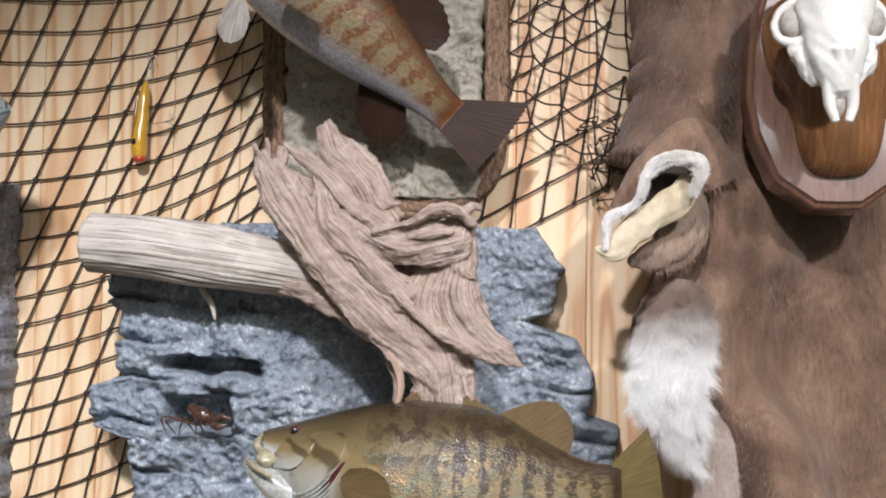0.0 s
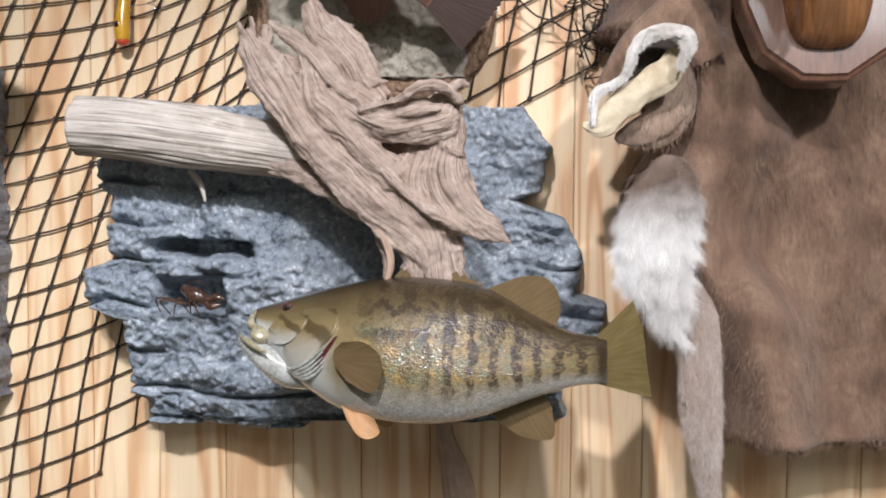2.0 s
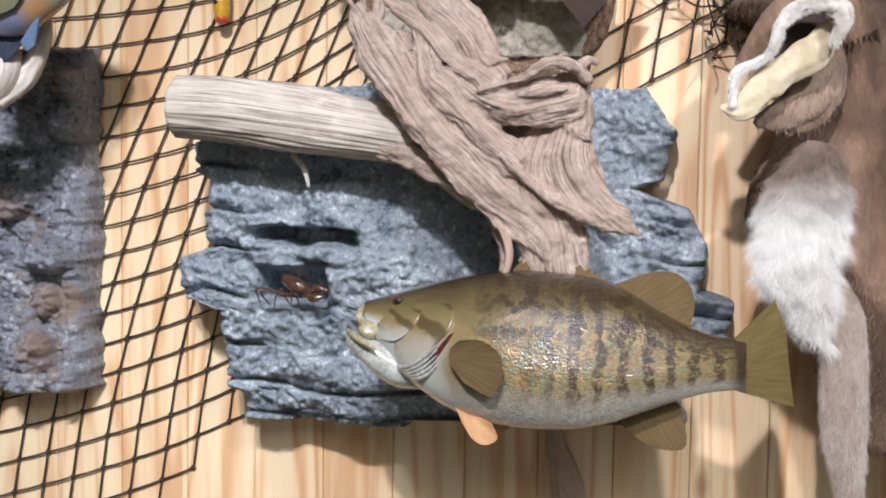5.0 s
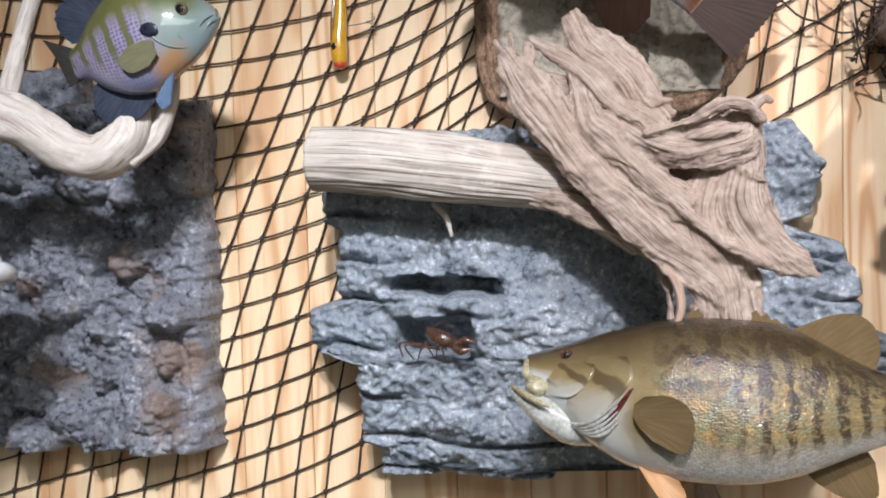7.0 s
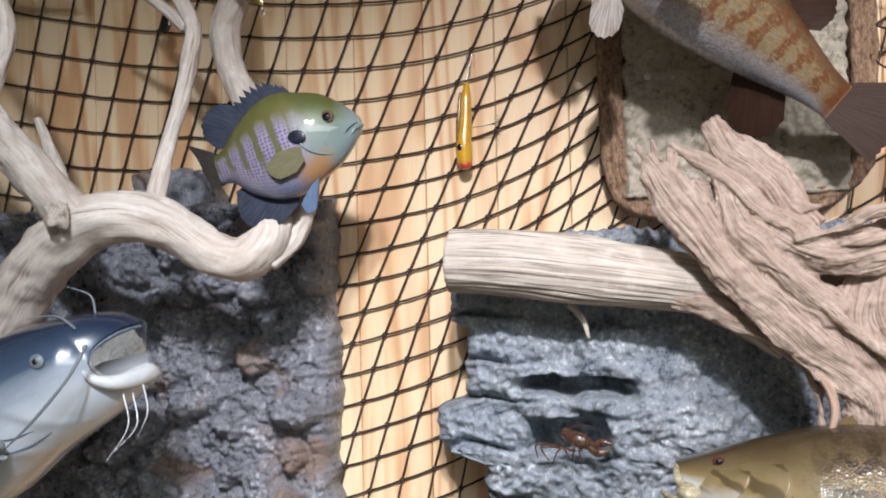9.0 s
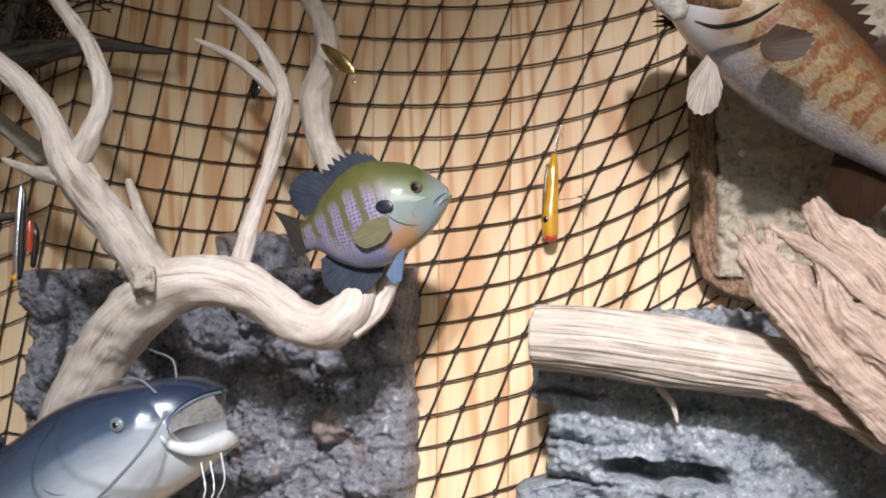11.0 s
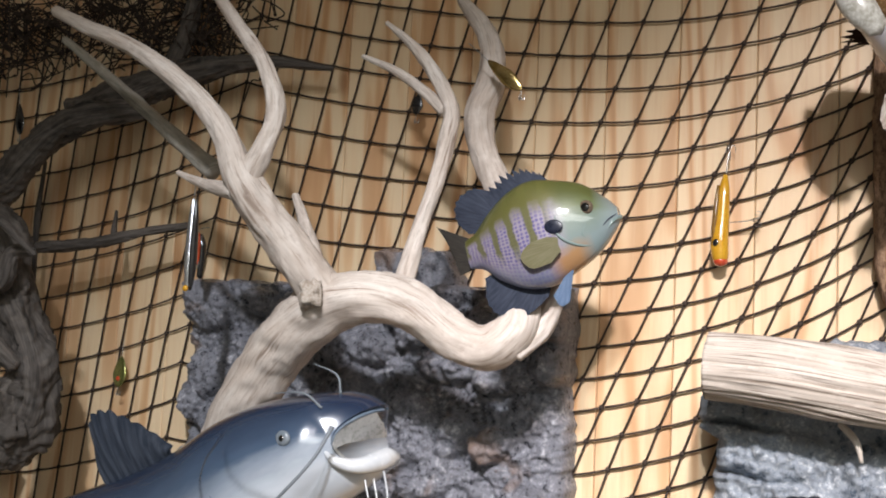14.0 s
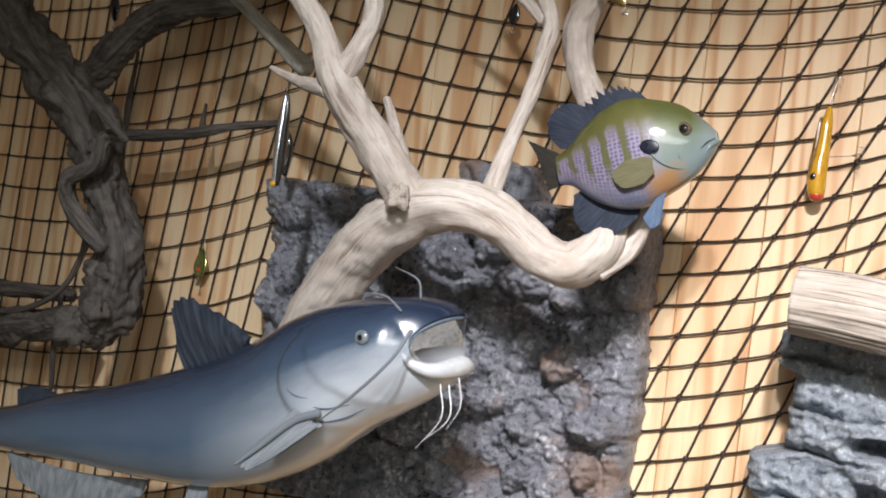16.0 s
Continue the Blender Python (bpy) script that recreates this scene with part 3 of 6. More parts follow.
def grow_grain(ob, limbs):
    """Turns the fused limbs into one mesh, notes each limb's run on it and cuts fibres along that run."""
    bpy.context.view_layer.update()
    me = bpy.data.meshes.new_from_object(ob.evaluated_get(bpy.context.evaluated_depsgraph_get()))
    ob.modifiers.clear()
    ob.data = me
    rows = []
    for n, (pts, radii, flat) in enumerate(limbs):
        path = spline([(*p, r) for p, r in zip(pts, radii)], 120)
        tan = np.gradient(path[:, :3], axis=0)
        side = np.stack([-tan[:, 2], 0 * tan[:, 0], tan[:, 0]], 1)
        side /= np.linalg.norm(side, axis=1)[:, None] + 1e-9
        run = np.cumsum(np.linalg.norm(tan, axis=1)) + n * 0.9
        rows.append(np.hstack([path, side, run[:, None]]))
    rows = np.vstack(rows)
    v = np.zeros(len(me.vertices) * 3)
    me.vertices.foreach_get("co", v)
    v = v.reshape(-1, 3)
    normal = np.zeros(len(v) * 3, dtype=np.float32)
    me.vertex_normals.foreach_get("vector", normal)
    normal = normal.reshape(-1, 3)
    grain = np.zeros((len(v), 3), dtype=np.float32)
    for a in range(0, len(v), 4000):
        p = v[a:a + 4000]
        off = p[:, None, :] - rows[None, :, :3]
        gap = np.sqrt(off[:, :, 0] ** 2 + (1.7 * off[:, :, 1]) ** 2 + off[:, :, 2] ** 2) - rows[None, :, 3]
        near = rows[np.argmin(gap, axis=1)]
        off = p - near[:, :3]
        grain[a:a + 4000] = np.stack([near[:, 7], (off * near[:, 4:7]).sum(1), off[:, 1]], 1)
    push = []
    for n, (s, c, y) in enumerate(grain.tolist()):
        x, yy, z = v[n]
        c += 0.006 * nz(x * 16, yy * 16, z * 16, 2)
        grain[n][1] = c
        fold = nz(s * 7, c * 85, y * 55 + 3, 2)
        knob = nz(x * 38, yy * 38, z * 38, 4)
        fibre = min(1.0, abs(nz(s * 9, c * 290, y * 150, 2)) * 2.2)
        split = max(0.0, 0.14 - abs(nz(s * 4 + 9, c * 55, y * 40, 2))) / 0.14
        push.append(0.0017 * fold + 0.0044 * knob + 0.0011 * (fibre - 0.8) - 0.0060 * split ** 2 * max(0.0, nz(x * 14, yy * 14, z * 14) + 0.15))
    v += normal * np.array(push)[:, None]
    me.vertices.foreach_set("co", v.ravel())
    me.attributes.new("grain", "FLOAT_VECTOR", "POINT").data.foreach_set("vector", grain.ravel())
    me.update()


grow_grain(root_ob, limbs)
part("root_fibre", Geo().tube([(-0.205, 1.215, 1.44), (-0.178, 1.20, 1.405), (-0.170, 1.195, 1.375), (-0.178, 1.195, 1.345)], [0.004, 0.005, 0.005, 0.003], 10, 30, ridge=0.1), ROOT_STICK, driftwood)
part("twig", Geo().tube([(-0.452, 1.31, 1.488), (-0.436, 1.305, 1.470), (-0.430, 1.305, 1.448)], [0.004, 0.004, 0.002], 8, 16), LOG_WOOD, driftwood)

stick = thing("driftwood_stick", (-0.10, 1.46, 0.90), "pale brown driftwood stick against the pine wall", "driftwood")
part("stick", Geo().tube([(-0.132, 1.462, 1.140), (-0.124, 1.460, 1.100), (-0.112, 1.460, 1.059), (-0.097, 1.456, 0.986), (-0.080, 1.452, 0.900), (-0.070, 1.450, 0.840)], [0.010, 0.014, 0.018, 0.026, 0.031, 0.030], 40, 90, flat=0.8, lump=0.2, lump_scale=24, ridge=0.05, ridges=14), ROOT_STICK, stick)

# ---- fish ----
def fish_body(geo, rows, bend, count=120, around=56, power=0.82, place=None):
    """Lofted body. rows: x, top, bottom, half width; bend(x): how far the mid plane stands from the local plane."""
    table = spline(rows, count)
    x0, x1 = table[0][0], table[-1][0]
    points, uvs = [], []
    for x, top, low, half in table:
        mid, hh = (top + low) / 2, (top - low) / 2
        for j in range(around + 1):
            a = 2 * math.pi * (j % around) / around + math.pi / 2
            c, s = math.cos(a), math.sin(a)
            w = half * math.copysign(abs(c) ** power, c)
            p = (x, bend(x) + w, mid + hh * s)
            points.append(place(p) if place else p)
            uvs.append(((x - x0) / (x1 - x0), s))
    base = len(geo.v)
    geo.grid(points, uvs, count, around + 1)
    for k, row in ((0, table[0]), (count - 1, table[-1])):
        p = (row[0], bend(row[0]), (row[1] + row[2]) / 2)
        geo.v.append(place(p) if place else p)
        geo.uv.append((0.0 if k == 0 else 1.0, 0.0))
        c = len(geo.v) - 1
        for j in range(around):
            a = base + k * (around + 1) + j
            geo.f.append((a + 1, a, c) if k else (a, a + 1, c))
    return geo


def skin_y(rows, bend, x, z, out=0.001):
    """How far out the near flank of a body stands at a place."""
    top, low, half = lerp_table(rows, x)
    k = min(1.0, abs(z - (top + low) / 2) / ((top - low) / 2))
    return bend(x) - half * (1 - k * k) ** 0.42 - out


def eye_parts(fish, centre, r, iris, out=(0, -1, 0)):
    ball = part("eye", Geo().ball(centre, (r, r * 0.6, r), 20, 14), iris, fish, "glossy glass eye")
    p = [c + o * r * 0.33 for c, o in zip(centre, out)]
    part("pupil", Geo().ball(p, (r * 0.66, r * 0.34, r * 0.66), 16, 10), PUPIL, ball)


def bass_skin(name, belly, side, back, mark, gold, teal, bars, start, head, lean=0.0, throat=(0.44, 0.455, 0.43), blotch=0.85):
    """Scaled skin by place on the body: u from snout to tail, v from belly (-1) to back (1)."""
    m, t, b = nodes_of(name)
    c = t.nodes.new("ShaderNodeTexCoord")
    sep = t.nodes.new("ShaderNodeSeparateXYZ")
    t.links.new(c.outputs["UV"], sep.inputs[0])
    u, v = sep.outputs[0], sep.outputs[1]
    soft = noise_node(t, coords(t, "UV", (9, 2, 1)), 1.0, 4, 0.6)
    vw = math_node(t, "ADD", v, math_node(t, "MULTIPLY", math_node(t, "SUBTRACT", soft, 0.5), 0.35))
    level = math_node(t, "ADD", math_node(t, "MULTIPLY", vw, 0.5), 0.5)
    half = tuple(0.5 * (x + y) for x, y in zip(belly, side))
    col = ramp(t, level, [(0.06, belly), (0.20, half), (0.34, side), (0.66, side), (0.80, tuple(0.5 * (x + y) for x, y in zip(side, back))), (0.97, back)])
    flank = math_node(t, "MULTIPLY", ramp(t, level, [(0.22, grey(0)), (0.36, grey(1)), (0.62, grey(1)), (0.78, grey(0))]), ramp(t, u, [(head, grey(0)), (head + 0.05, grey(1)), (0.62, grey(1)), (0.85, grey(0.4))]))
    # iridescent sheen put into the colour as fixed gold and teal flecks
    for tint, shift in ((gold, 3.0), (teal, 8.0)):
        patch = noise_node(t, coords(t, "UV", (17 + shift, 4.5, 1)), 1.0, 4, 0.6)
        col = mix(t, math_node(t, "MULTIPLY", ramp(t, patch, [(0.50, grey(0)), (0.62, grey(0.75))]), flank), col, tint)
    past = ramp(t, u, [(head, grey(0)), (head + 0.12, grey(1))])
    spots = noise_node(t, coords(t, "UV", (25, 5.5, 1)), 1.0, 4, 0.6, 0.3)
    high = math_node(t, "MULTIPLY", ramp(t, level, [(0.52, grey(0)), (0.66, grey(1))]), past)
    col = mix(t, math_node(t, "MULTIPLY", math_node(t, "MULTIPLY", ramp(t, spots, [(0.49, grey(0)), (0.57, grey(1))]), high), blotch), col, mark)
    wob = noise_node(t, coords(t, "UV", (10, 2.6, 1)), 1.0, 3)
    ph = math_node(t, "ADD", math_node(t, "ADD", math_node(t, "MULTIPLY", u, bars * 6.283), math_node(t, "MULTIPLY", v, lean)), math_node(t, "MULTIPLY", wob, 6.5))
    wave = math_node(t, "MULTIPLY", math_node(t, "ADD", math_node(t, "SINE", ph), 1.0), 0.5)
    brk = noise_node(t, coords(t, "UV", (48, 9, 1)), 1.0, 4, 0.65)
    wave = math_node(t, "MULTIPLY", ramp(t, wave, [(0.50, grey(0)), (0.78, grey(1))]), ramp(t, brk, [(0.38, grey(0.15)), (0.52, grey(1))]))
    zone = ramp(t, level, [(0.16, grey(0)), (0.30, grey(1)), (0.74, grey(1)), (0.92, grey(0.4))])
    rear = ramp(t, u, [(start, grey(0)), (start + 0.16, grey(1))])
    col = mix(t, math_node(t, "MULTIPLY", math_node(t, "MULTIPLY", math_node(t, "MULTIPLY", wave, zone), rear), 0.92), col, mark)
    col = mix(t, ramp(t, u, [(0.94, grey(0)), (0.985, grey(0.85))]), col, mark)
    face = math_node(t, "MULTIPLY", ramp(t, u, [(head - 0.08, grey(1)), (head, grey(0))]), ramp(t, level, [(0.50, grey(1)), (0.70, grey(0))]))
    col = mix(t, face, col, throat)
    vor = put(t, "ShaderNodeTexVoronoi", Scale=1.0, Randomness=0.8)
    t.links.new(coords(t, "UV", (135, 34, 1)), vor.inputs["Vector"])
    tone = t.nodes.new("ShaderNodeSeparateColor")
    t.links.new(vor.outputs["Color"], tone.inputs[0])
    col = mix(t, past, col, mix(t, 1.0, col, ramp(t, tone.outputs[0], [(0.0, grey(0.62)), (1.0, grey(1.0))]), "MULTIPLY"))
    t.links.new(col, b.inputs["Base Color"])
    b.inputs["Roughness"].default_value, b.inputs["Specular IOR Level"].default_value = 0.48, 0.3
    b.inputs["Coat Weight"].default_value, b.inputs["Coat Roughness"].default_value = 0.95, 0.085
    hgt = math_node(t, "MULTIPLY", math_node(t, "SUBTRACT", 1.0, vor.outputs["Distance"]), past)
    n = bump(t, b, hgt, 0.50, 0.0016)
    t.links.new(n.outputs[0], b.inputs["Coat Normal"])
    return m


def flank_patch(at, rows, cols=26, steps=34, lift=0.004):
    """A plate lying on a flank: rows of (z, x front, x rear); its rear rim stands proud and drops off sharply."""
    g, points, uvs = Geo(), [], []
    table = spline(rows, steps)
    for r, (z, a, b) in enumerate(table):
        edge = min(1.0, r / 3, (steps - 1 - r) / 3)
        for c in range(cols):
            k = c / (cols - 1)
            out = -0.0010 + lift * edge * smooth(0.0, 0.75, k) * (1.0 if k < 0.97 else -0.4)
            points.append(at(a + (b - a) * k, z, out))
            uvs.append((k, r / (steps - 1)))
    g.grid(points, uvs, steps, cols)
    return g


PUPIL = plain("black glass", (0.004, 0.004, 0.004), (0.008, 0.008, 0.008), 30, 0.06, 0.0, coat=1.0)
BASS_SKIN = bass_skin("bronze bass skin", (0.42, 0.42, 0.40), (0.215, 0.160, 0.070), (0.050, 0.034, 0.015), (0.040, 0.024, 0.010), (0.40, 0.255, 0.085), (0.17, 0.21, 0.13), 17.0, 0.40, 0.27)
BASS_JAW = plain("pale jaw skin", (0.30, 0.30, 0.26), (0.50, 0.51, 0.48), 60, 0.25, 0.3, 0.001, coat=0.7)
BASS_LIP = plain("yellowish lip skin", (0.26, 0.225, 0.13), (0.40, 0.36, 0.24), 60, 0.25, 0.3, 0.001, coat=0.7)
BASS_FIN = fin_material("olive brown fin", (0.115, 0.078, 0.036), (0.165, 0.115, 0.058))
TAIL_FIN = fin_material("olive tan fin", (0.105, 0.078, 0.028), (0.165, 0.122, 0.052))
PALE_FIN = fin_material("pale orange fin", (0.42, 0.23, 0.11), (0.56, 0.34, 0.19))
GILL_RED = plain("dark red gill", (0.04, 0.008, 0.008), (0.10, 0.018, 0.018), 80, 0.3)
RED_IRIS = plain("red brown iris", (0.05, 0.016, 0.012), (0.11, 0.04, 0.028), 200, 0.08, 0.0, coat=1.0)


def cheek_skin(name, top, low, streak):
    """Gill plate: olive above, pale below (v runs from its foot up), with soft dark streaks running back."""
    m, t, b = nodes_of(name)
    c = t.nodes.new("ShaderNodeTexCoord")
    sep = t.nodes.new("ShaderNodeSeparateXYZ")
    t.links.new(c.outputs["UV"], sep.inputs[0])
    soft = noise_node(t, coords(t, "UV", (3, 5, 1)), 1.0, 4)
    k = math_node(t, "ADD", sep.outputs[1], math_node(t, "MULTIPLY", math_node(t, "SUBTRACT", soft, 0.5), 0.3))
    col = ramp(t, k, [(0.10, low), (0.42, tuple(0.5 * (x + y) for x, y in zip(low, top))), (0.62, top), (0.95, tuple(0.6 * x for x in top))])
    slope = math_node(t, "ADD", math_node(t, "MULTIPLY", sep.outputs[0], 0.9), math_node(t, "MULTIPLY", sep.outputs[1], 2.1))
    wave = math_node(t, "MULTIPLY", math_node(t, "ADD", math_node(t, "SINE", math_node(t, "ADD", math_node(t, "MULTIPLY", slope, 6.6), math_node(t, "MULTIPLY", soft, 2.5))), 1.0), 0.5)
    col = mix(t, math_node(t, "MULTIPLY", ramp(t, wave, [(0.66, grey(0)), (0.9, grey(0.8))]), ramp(t, k, [(0.35, grey(0)), (0.55, grey(1))])), col, streak)
    t.links.new(col, b.inputs["Base Color"])
    b.inputs["Roughness"].default_value = 0.32
    b.inputs["Coat Weight"].default_value, b.inputs["Coat Roughness"].default_value = 0.7, 0.14
    bump(t, b, noise_node(t, coords(t, "Object"), 160, 4), 0.15, 0.001)
    return m


BASS_CHEEK = cheek_skin("bronze cheek skin", (0.225, 0.170, 0.078), (0.46, 0.46, 0.43), (0.060, 0.040, 0.016))

bass = thing("mounted_bass", (-0.12, 1.25, 1.28), "mounted smallmouth bass, bronze-olive with dark bars, on driftwood", "fish mount", "mounted fish")
BASS_BEND = lambda x: 1.185 + 0.30 * (x + 0.10) ** 2
body = [(-0.334, 1.319, 1.299, 0.013), (-0.325, 1.322, 1.284, 0.023), (-0.298, 1.330, 1.260, 0.035), (-0.278, 1.336, 1.240, 0.042), (-0.254, 1.343, 1.224, 0.049), (-0.228, 1.349, 1.211, 0.056), (-0.19, 1.357, 1.201, 0.064), (-0.15, 1.361, 1.196, 0.067), (-0.10, 1.358, 1.197, 0.064),
        (-0.054, 1.348, 1.206, 0.055), (0.0, 1.318, 1.225, 0.040), (0.043, 1.299, 1.238, 0.026), (0.070, 1.295, 1.241, 0.014), (0.085, 1.294, 1.241, 0.003)]
part("body", fish_body(Geo(), body, BASS_BEND, 150, 72, place=lambda p: (p[0], p[1] + 0.24 * (p[2] - 1.279), p[2])), BASS_SKIN, bass)


def on_bass(x, z, out=0.001):
    return (x, skin_y(body, BASS_BEND, x, z, out) + 0.24 * (z - 1.279), z)


jaw = Geo()
jaw.tube([(-0.350, 1.192, 1.285), (-0.336, 1.182, 1.277), (-0.314, 1.176, 1.264), (-0.288, 1.180, 1.247), (-0.262, 1.186, 1.238)], [0.004, 0.010, 0.0155, 0.018, 0.012], 32, 60, lump=0.05)
part("lower_jaw", jaw, BASS_JAW, bass, "pale jutting lower jaw")
part("upper_lip", Geo().tube([(-0.334, 1.198, 1.317), (-0.333, 1.176, 1.306), on_bass(-0.325, 1.295, 0.001), on_bass(-0.313, 1.290, 0.001), on_bass(-0.309, 1.300, 0.0)], [0.0025, 0.0045, 0.0050, 0.0045, 0.002], 16, 40, flat=0.6), BASS_LIP, bass, "yellowish upper lip")
part("mouth_lining", Geo().ball((-0.322, 1.186, 1.290), (0.013, 0.020, 0.012), 20, 14, 0.2), BASS_LIP, bass)
part("jaw_rim", Geo().tube([(-0.351, 1.190, 1.290), (-0.338, 1.168, 1.287), (-0.324, 1.157, 1.281), (-0.308, 1.150, 1.275)], [0.0018, 0.0032, 0.0032, 0.0015], 12, 24), BASS_LIP, bass, "yellowish rim of the open mouth")
part("gill_cover", flank_patch(on_bass, [(1.240, -0.286, -0.279), (1.252, -0.297, -0.266), (1.266, -0.304, -0.254), (1.281, -0.306, -0.241), (1.296, -0.302, -0.226), (1.308, -0.296, -0.220), (1.318, -0.288, -0.221), (1.327, -0.274, -0.226)], 40, 60, 0.005), BASS_CHEEK, bass, "bronze gill cover with dark cheek streaks")
part("cheek_plate", flank_patch(lambda x, z, out: on_bass(x, z, out + 0.0028), [(1.282, -0.312, -0.292), (1.288, -0.314, -0.279), (1.298, -0.311, -0.268), (1.309, -0.304, -0.261), (1.318, -0.296, -0.260)], 24, 34, 0.0028), BASS_CHEEK, bass, "olive cheek with a dark streak")
part("gill_slit", flank_patch(on_bass, [(1.240, -0.280, -0.270), (1.256, -0.266, -0.250), (1.272, -0.252, -0.236), (1.288, -0.236, -0.226), (1.300, -0.224, -0.219)], 10, 30, 0.0022), GILL_RED, bass, "dark red gill slit")
for k in range(5):
    o = 0.0062 * k
    part("throat_fold", Geo().tube([on_bass(-0.312 + o, 1.268 - o * 0.5, 0.002), on_bass(-0.298 + o * 0.9, 1.258 - o * 0.35, 0.004), on_bass(-0.278 + o * 0.6, 1.256 - o * 0.4, 0.005), on_bass(-0.256 + o * 0.2, 1.268 - o * 0.7, 0.0045), on_bass(-0.238, 1.285 - o * 0.9, 0.003)], [0.0006, 0.0020, 0.0022, 0.0020, 0.0006], 8, 30), BASS_JAW, bass)
eye_parts(bass, on_bass(-0.290, 1.3235, -0.0005), 0.0068, RED_IRIS)
part("tail_fin", Geo().fan([(0.073, 1.194, 1.296), (0.082, 1.194, 1.268), (0.076, 1.194, 1.239)], [(0.116, 1.215, 1.336), (0.128, 1.215, 1.302), (0.133, 1.215, 1.265), (0.140, 1.215, 1.220)], 16, rag=0.02), TAIL_FIN, bass, "olive tail fin")
part("spiny_dorsal_fin", Geo().fan([(-0.168, 1.204, 1.358), (-0.12, 1.204, 1.358), (-0.06, 1.204, 1.348)], [(-0.156, 1.204, 1.372), (-0.125, 1.204, 1.377), (-0.095, 1.204, 1.370), (-0.062, 1.204, 1.354)], 10, rag=0.4), BASS_FIN, bass)
part("soft_dorsal_fin", Geo().fan([(-0.060, 1.204, 1.346), (-0.02, 1.204, 1.328), (0.018, 1.204, 1.304)], [(-0.045, 1.204, 1.352), (-0.018, 1.204, 1.362), (0.008, 1.204, 1.363), (0.025, 1.204, 1.350), (0.031, 1.204, 1.328), (0.027, 1.204, 1.306)], 14, rag=0.015), BASS_FIN, bass)
part("anal_fin", Geo().fan([(-0.056, 1.187, 1.210), (-0.02, 1.188, 1.220), (0.010, 1.19, 1.230)], [(-0.036, 1.187, 1.190), (-0.012, 1.187, 1.176), (0.010, 1.188, 1.172), (0.025, 1.19, 1.178), (0.022, 1.19, 1.212)], 12, rag=0.015), BASS_FIN, bass)
part("pectoral_fin", Geo().fan([(-0.222, 1.119, 1.284), (-0.223, 1.118, 1.274), (-0.219, 1.118, 1.264)], [(-0.212, 1.110, 1.294), (-0.188, 1.102, 1.296), (-0.169, 1.098, 1.284), (-0.165, 1.098, 1.262), (-0.177, 1.101, 1.240), (-0.205, 1.110, 1.250)], 14, rag=0.012), BASS_FIN, bass, "rounded brown side fin")
part("pelvic_fin", Geo().fan([(-0.220, 1.145, 1.220), (-0.210, 1.145, 1.214), (-0.200, 1.145, 1.212)], [(-0.209, 1.13, 1.203), (-0.197, 1.125, 1.188), (-0.184, 1.125, 1.183), (-0.172, 1.127, 1.190), (-0.178, 1.13, 1.205)], 9, rag=0.012), PALE_FIN, bass, "pale orange belly fin")
part("pelvic_fin", Geo().fan([(-0.218, 1.20, 1.214), (-0.211, 1.20, 1.209), (-0.203, 1.20, 1.207)], [(-0.186, 1.20, 1.184), (-0.172, 1.20, 1.180), (-0.160, 1.20, 1.192)], 9, rag=0.012), PALE_FIN, bass)

# the second bass hangs nose up on the stone plaque
BASS_SKIN_RED = bass_skin("rusty bass skin", (0.34, 0.33, 0.36), (0.27, 0.195, 0.100), (0.070, 0.036, 0.016), (0.170, 0.058, 0.018), (0.34, 0.20, 0.075), (0.26, 0.24, 0.17), 15.0, 0.20, 0.30, -1.6, (0.50, 0.50, 0.53), 0.6)
RED_FIN = fin_material("dark red-brown fin", (0.030, 0.016, 0.011), (0.050, 0.028, 0.018))
GREY_FIN = fin_material("pale grey fin", (0.20, 0.16, 0.13), (0.46, 0.44, 0.41))
bass2 = thing("mounted_bass", (-0.26, 1.40, 1.86), "mounted smallmouth bass, rusty orange bars, on a stone plaque", "fish mount", "mounted fish")
ANGLE = radians(-41)


def tilt_bass(p):
    """From the fish's own axes (snout at the origin) to its place, nose up and out from the plaque."""
    x, y, z = p
    return (-0.447 + x * math.cos(ANGLE) - z * math.sin(ANGLE), y, 1.995 + x * math.sin(ANGLE) + z * math.cos(ANGLE))


def tilted(points):
    return [tilt_bass(p) for p in points]


B2 = lambda x: 1.235 + 0.26 * x
body2 = [(0.0, 0.010, -0.012, 0.012), (0.012, 0.018, -0.028, 0.024), (0.04, 0.030, -0.045, 0.036), (0.08, 0.046, -0.058, 0.047), (0.12, 0.058, -0.066, 0.056), (0.17, 0.066, -0.070, 0.060), (0.22, 0.066, -0.066, 0.056), (0.28, 0.058, -0.054, 0.045),
         (0.34, 0.042, -0.038, 0.031), (0.385, 0.030, -0.026, 0.019), (0.420, 0.026, -0.022, 0.003)]
part("body", fish_body(Geo(), body2, B2, place=tilt_bass), BASS_SKIN_RED, bass2)
g = fish_body(Geo(), [(0.02, 0.012, -0.036, 0.030), (0.05, 0.022, -0.046, 0.044), (0.08, 0.026, -0.046, 0.053), (0.112, 0.020, -0.034, 0.061), (0.125, 0.004, -0.016, 0.060)], B2, 40, 40, 0.7, tilt_bass)
part("gill_cover", g, plain("rusty cheek skin", (0.095, 0.052, 0.022), (0.24, 0.150, 0.070), 60, 0.25, 0.25, 0.001, coat=0.7), bass2)
g = Geo().tube(tilted([(-0.006, 1.225, -0.018), (0.02, 1.20, -0.036), (0.055, 1.19, -0.050), (0.085, 1.195, -0.056)]), [0.006, 0.013, 0.017, 0.012], 20, 36, flat=0.8)
part("lower_jaw", g, BASS_JAW, bass2, "pale lower jaw")
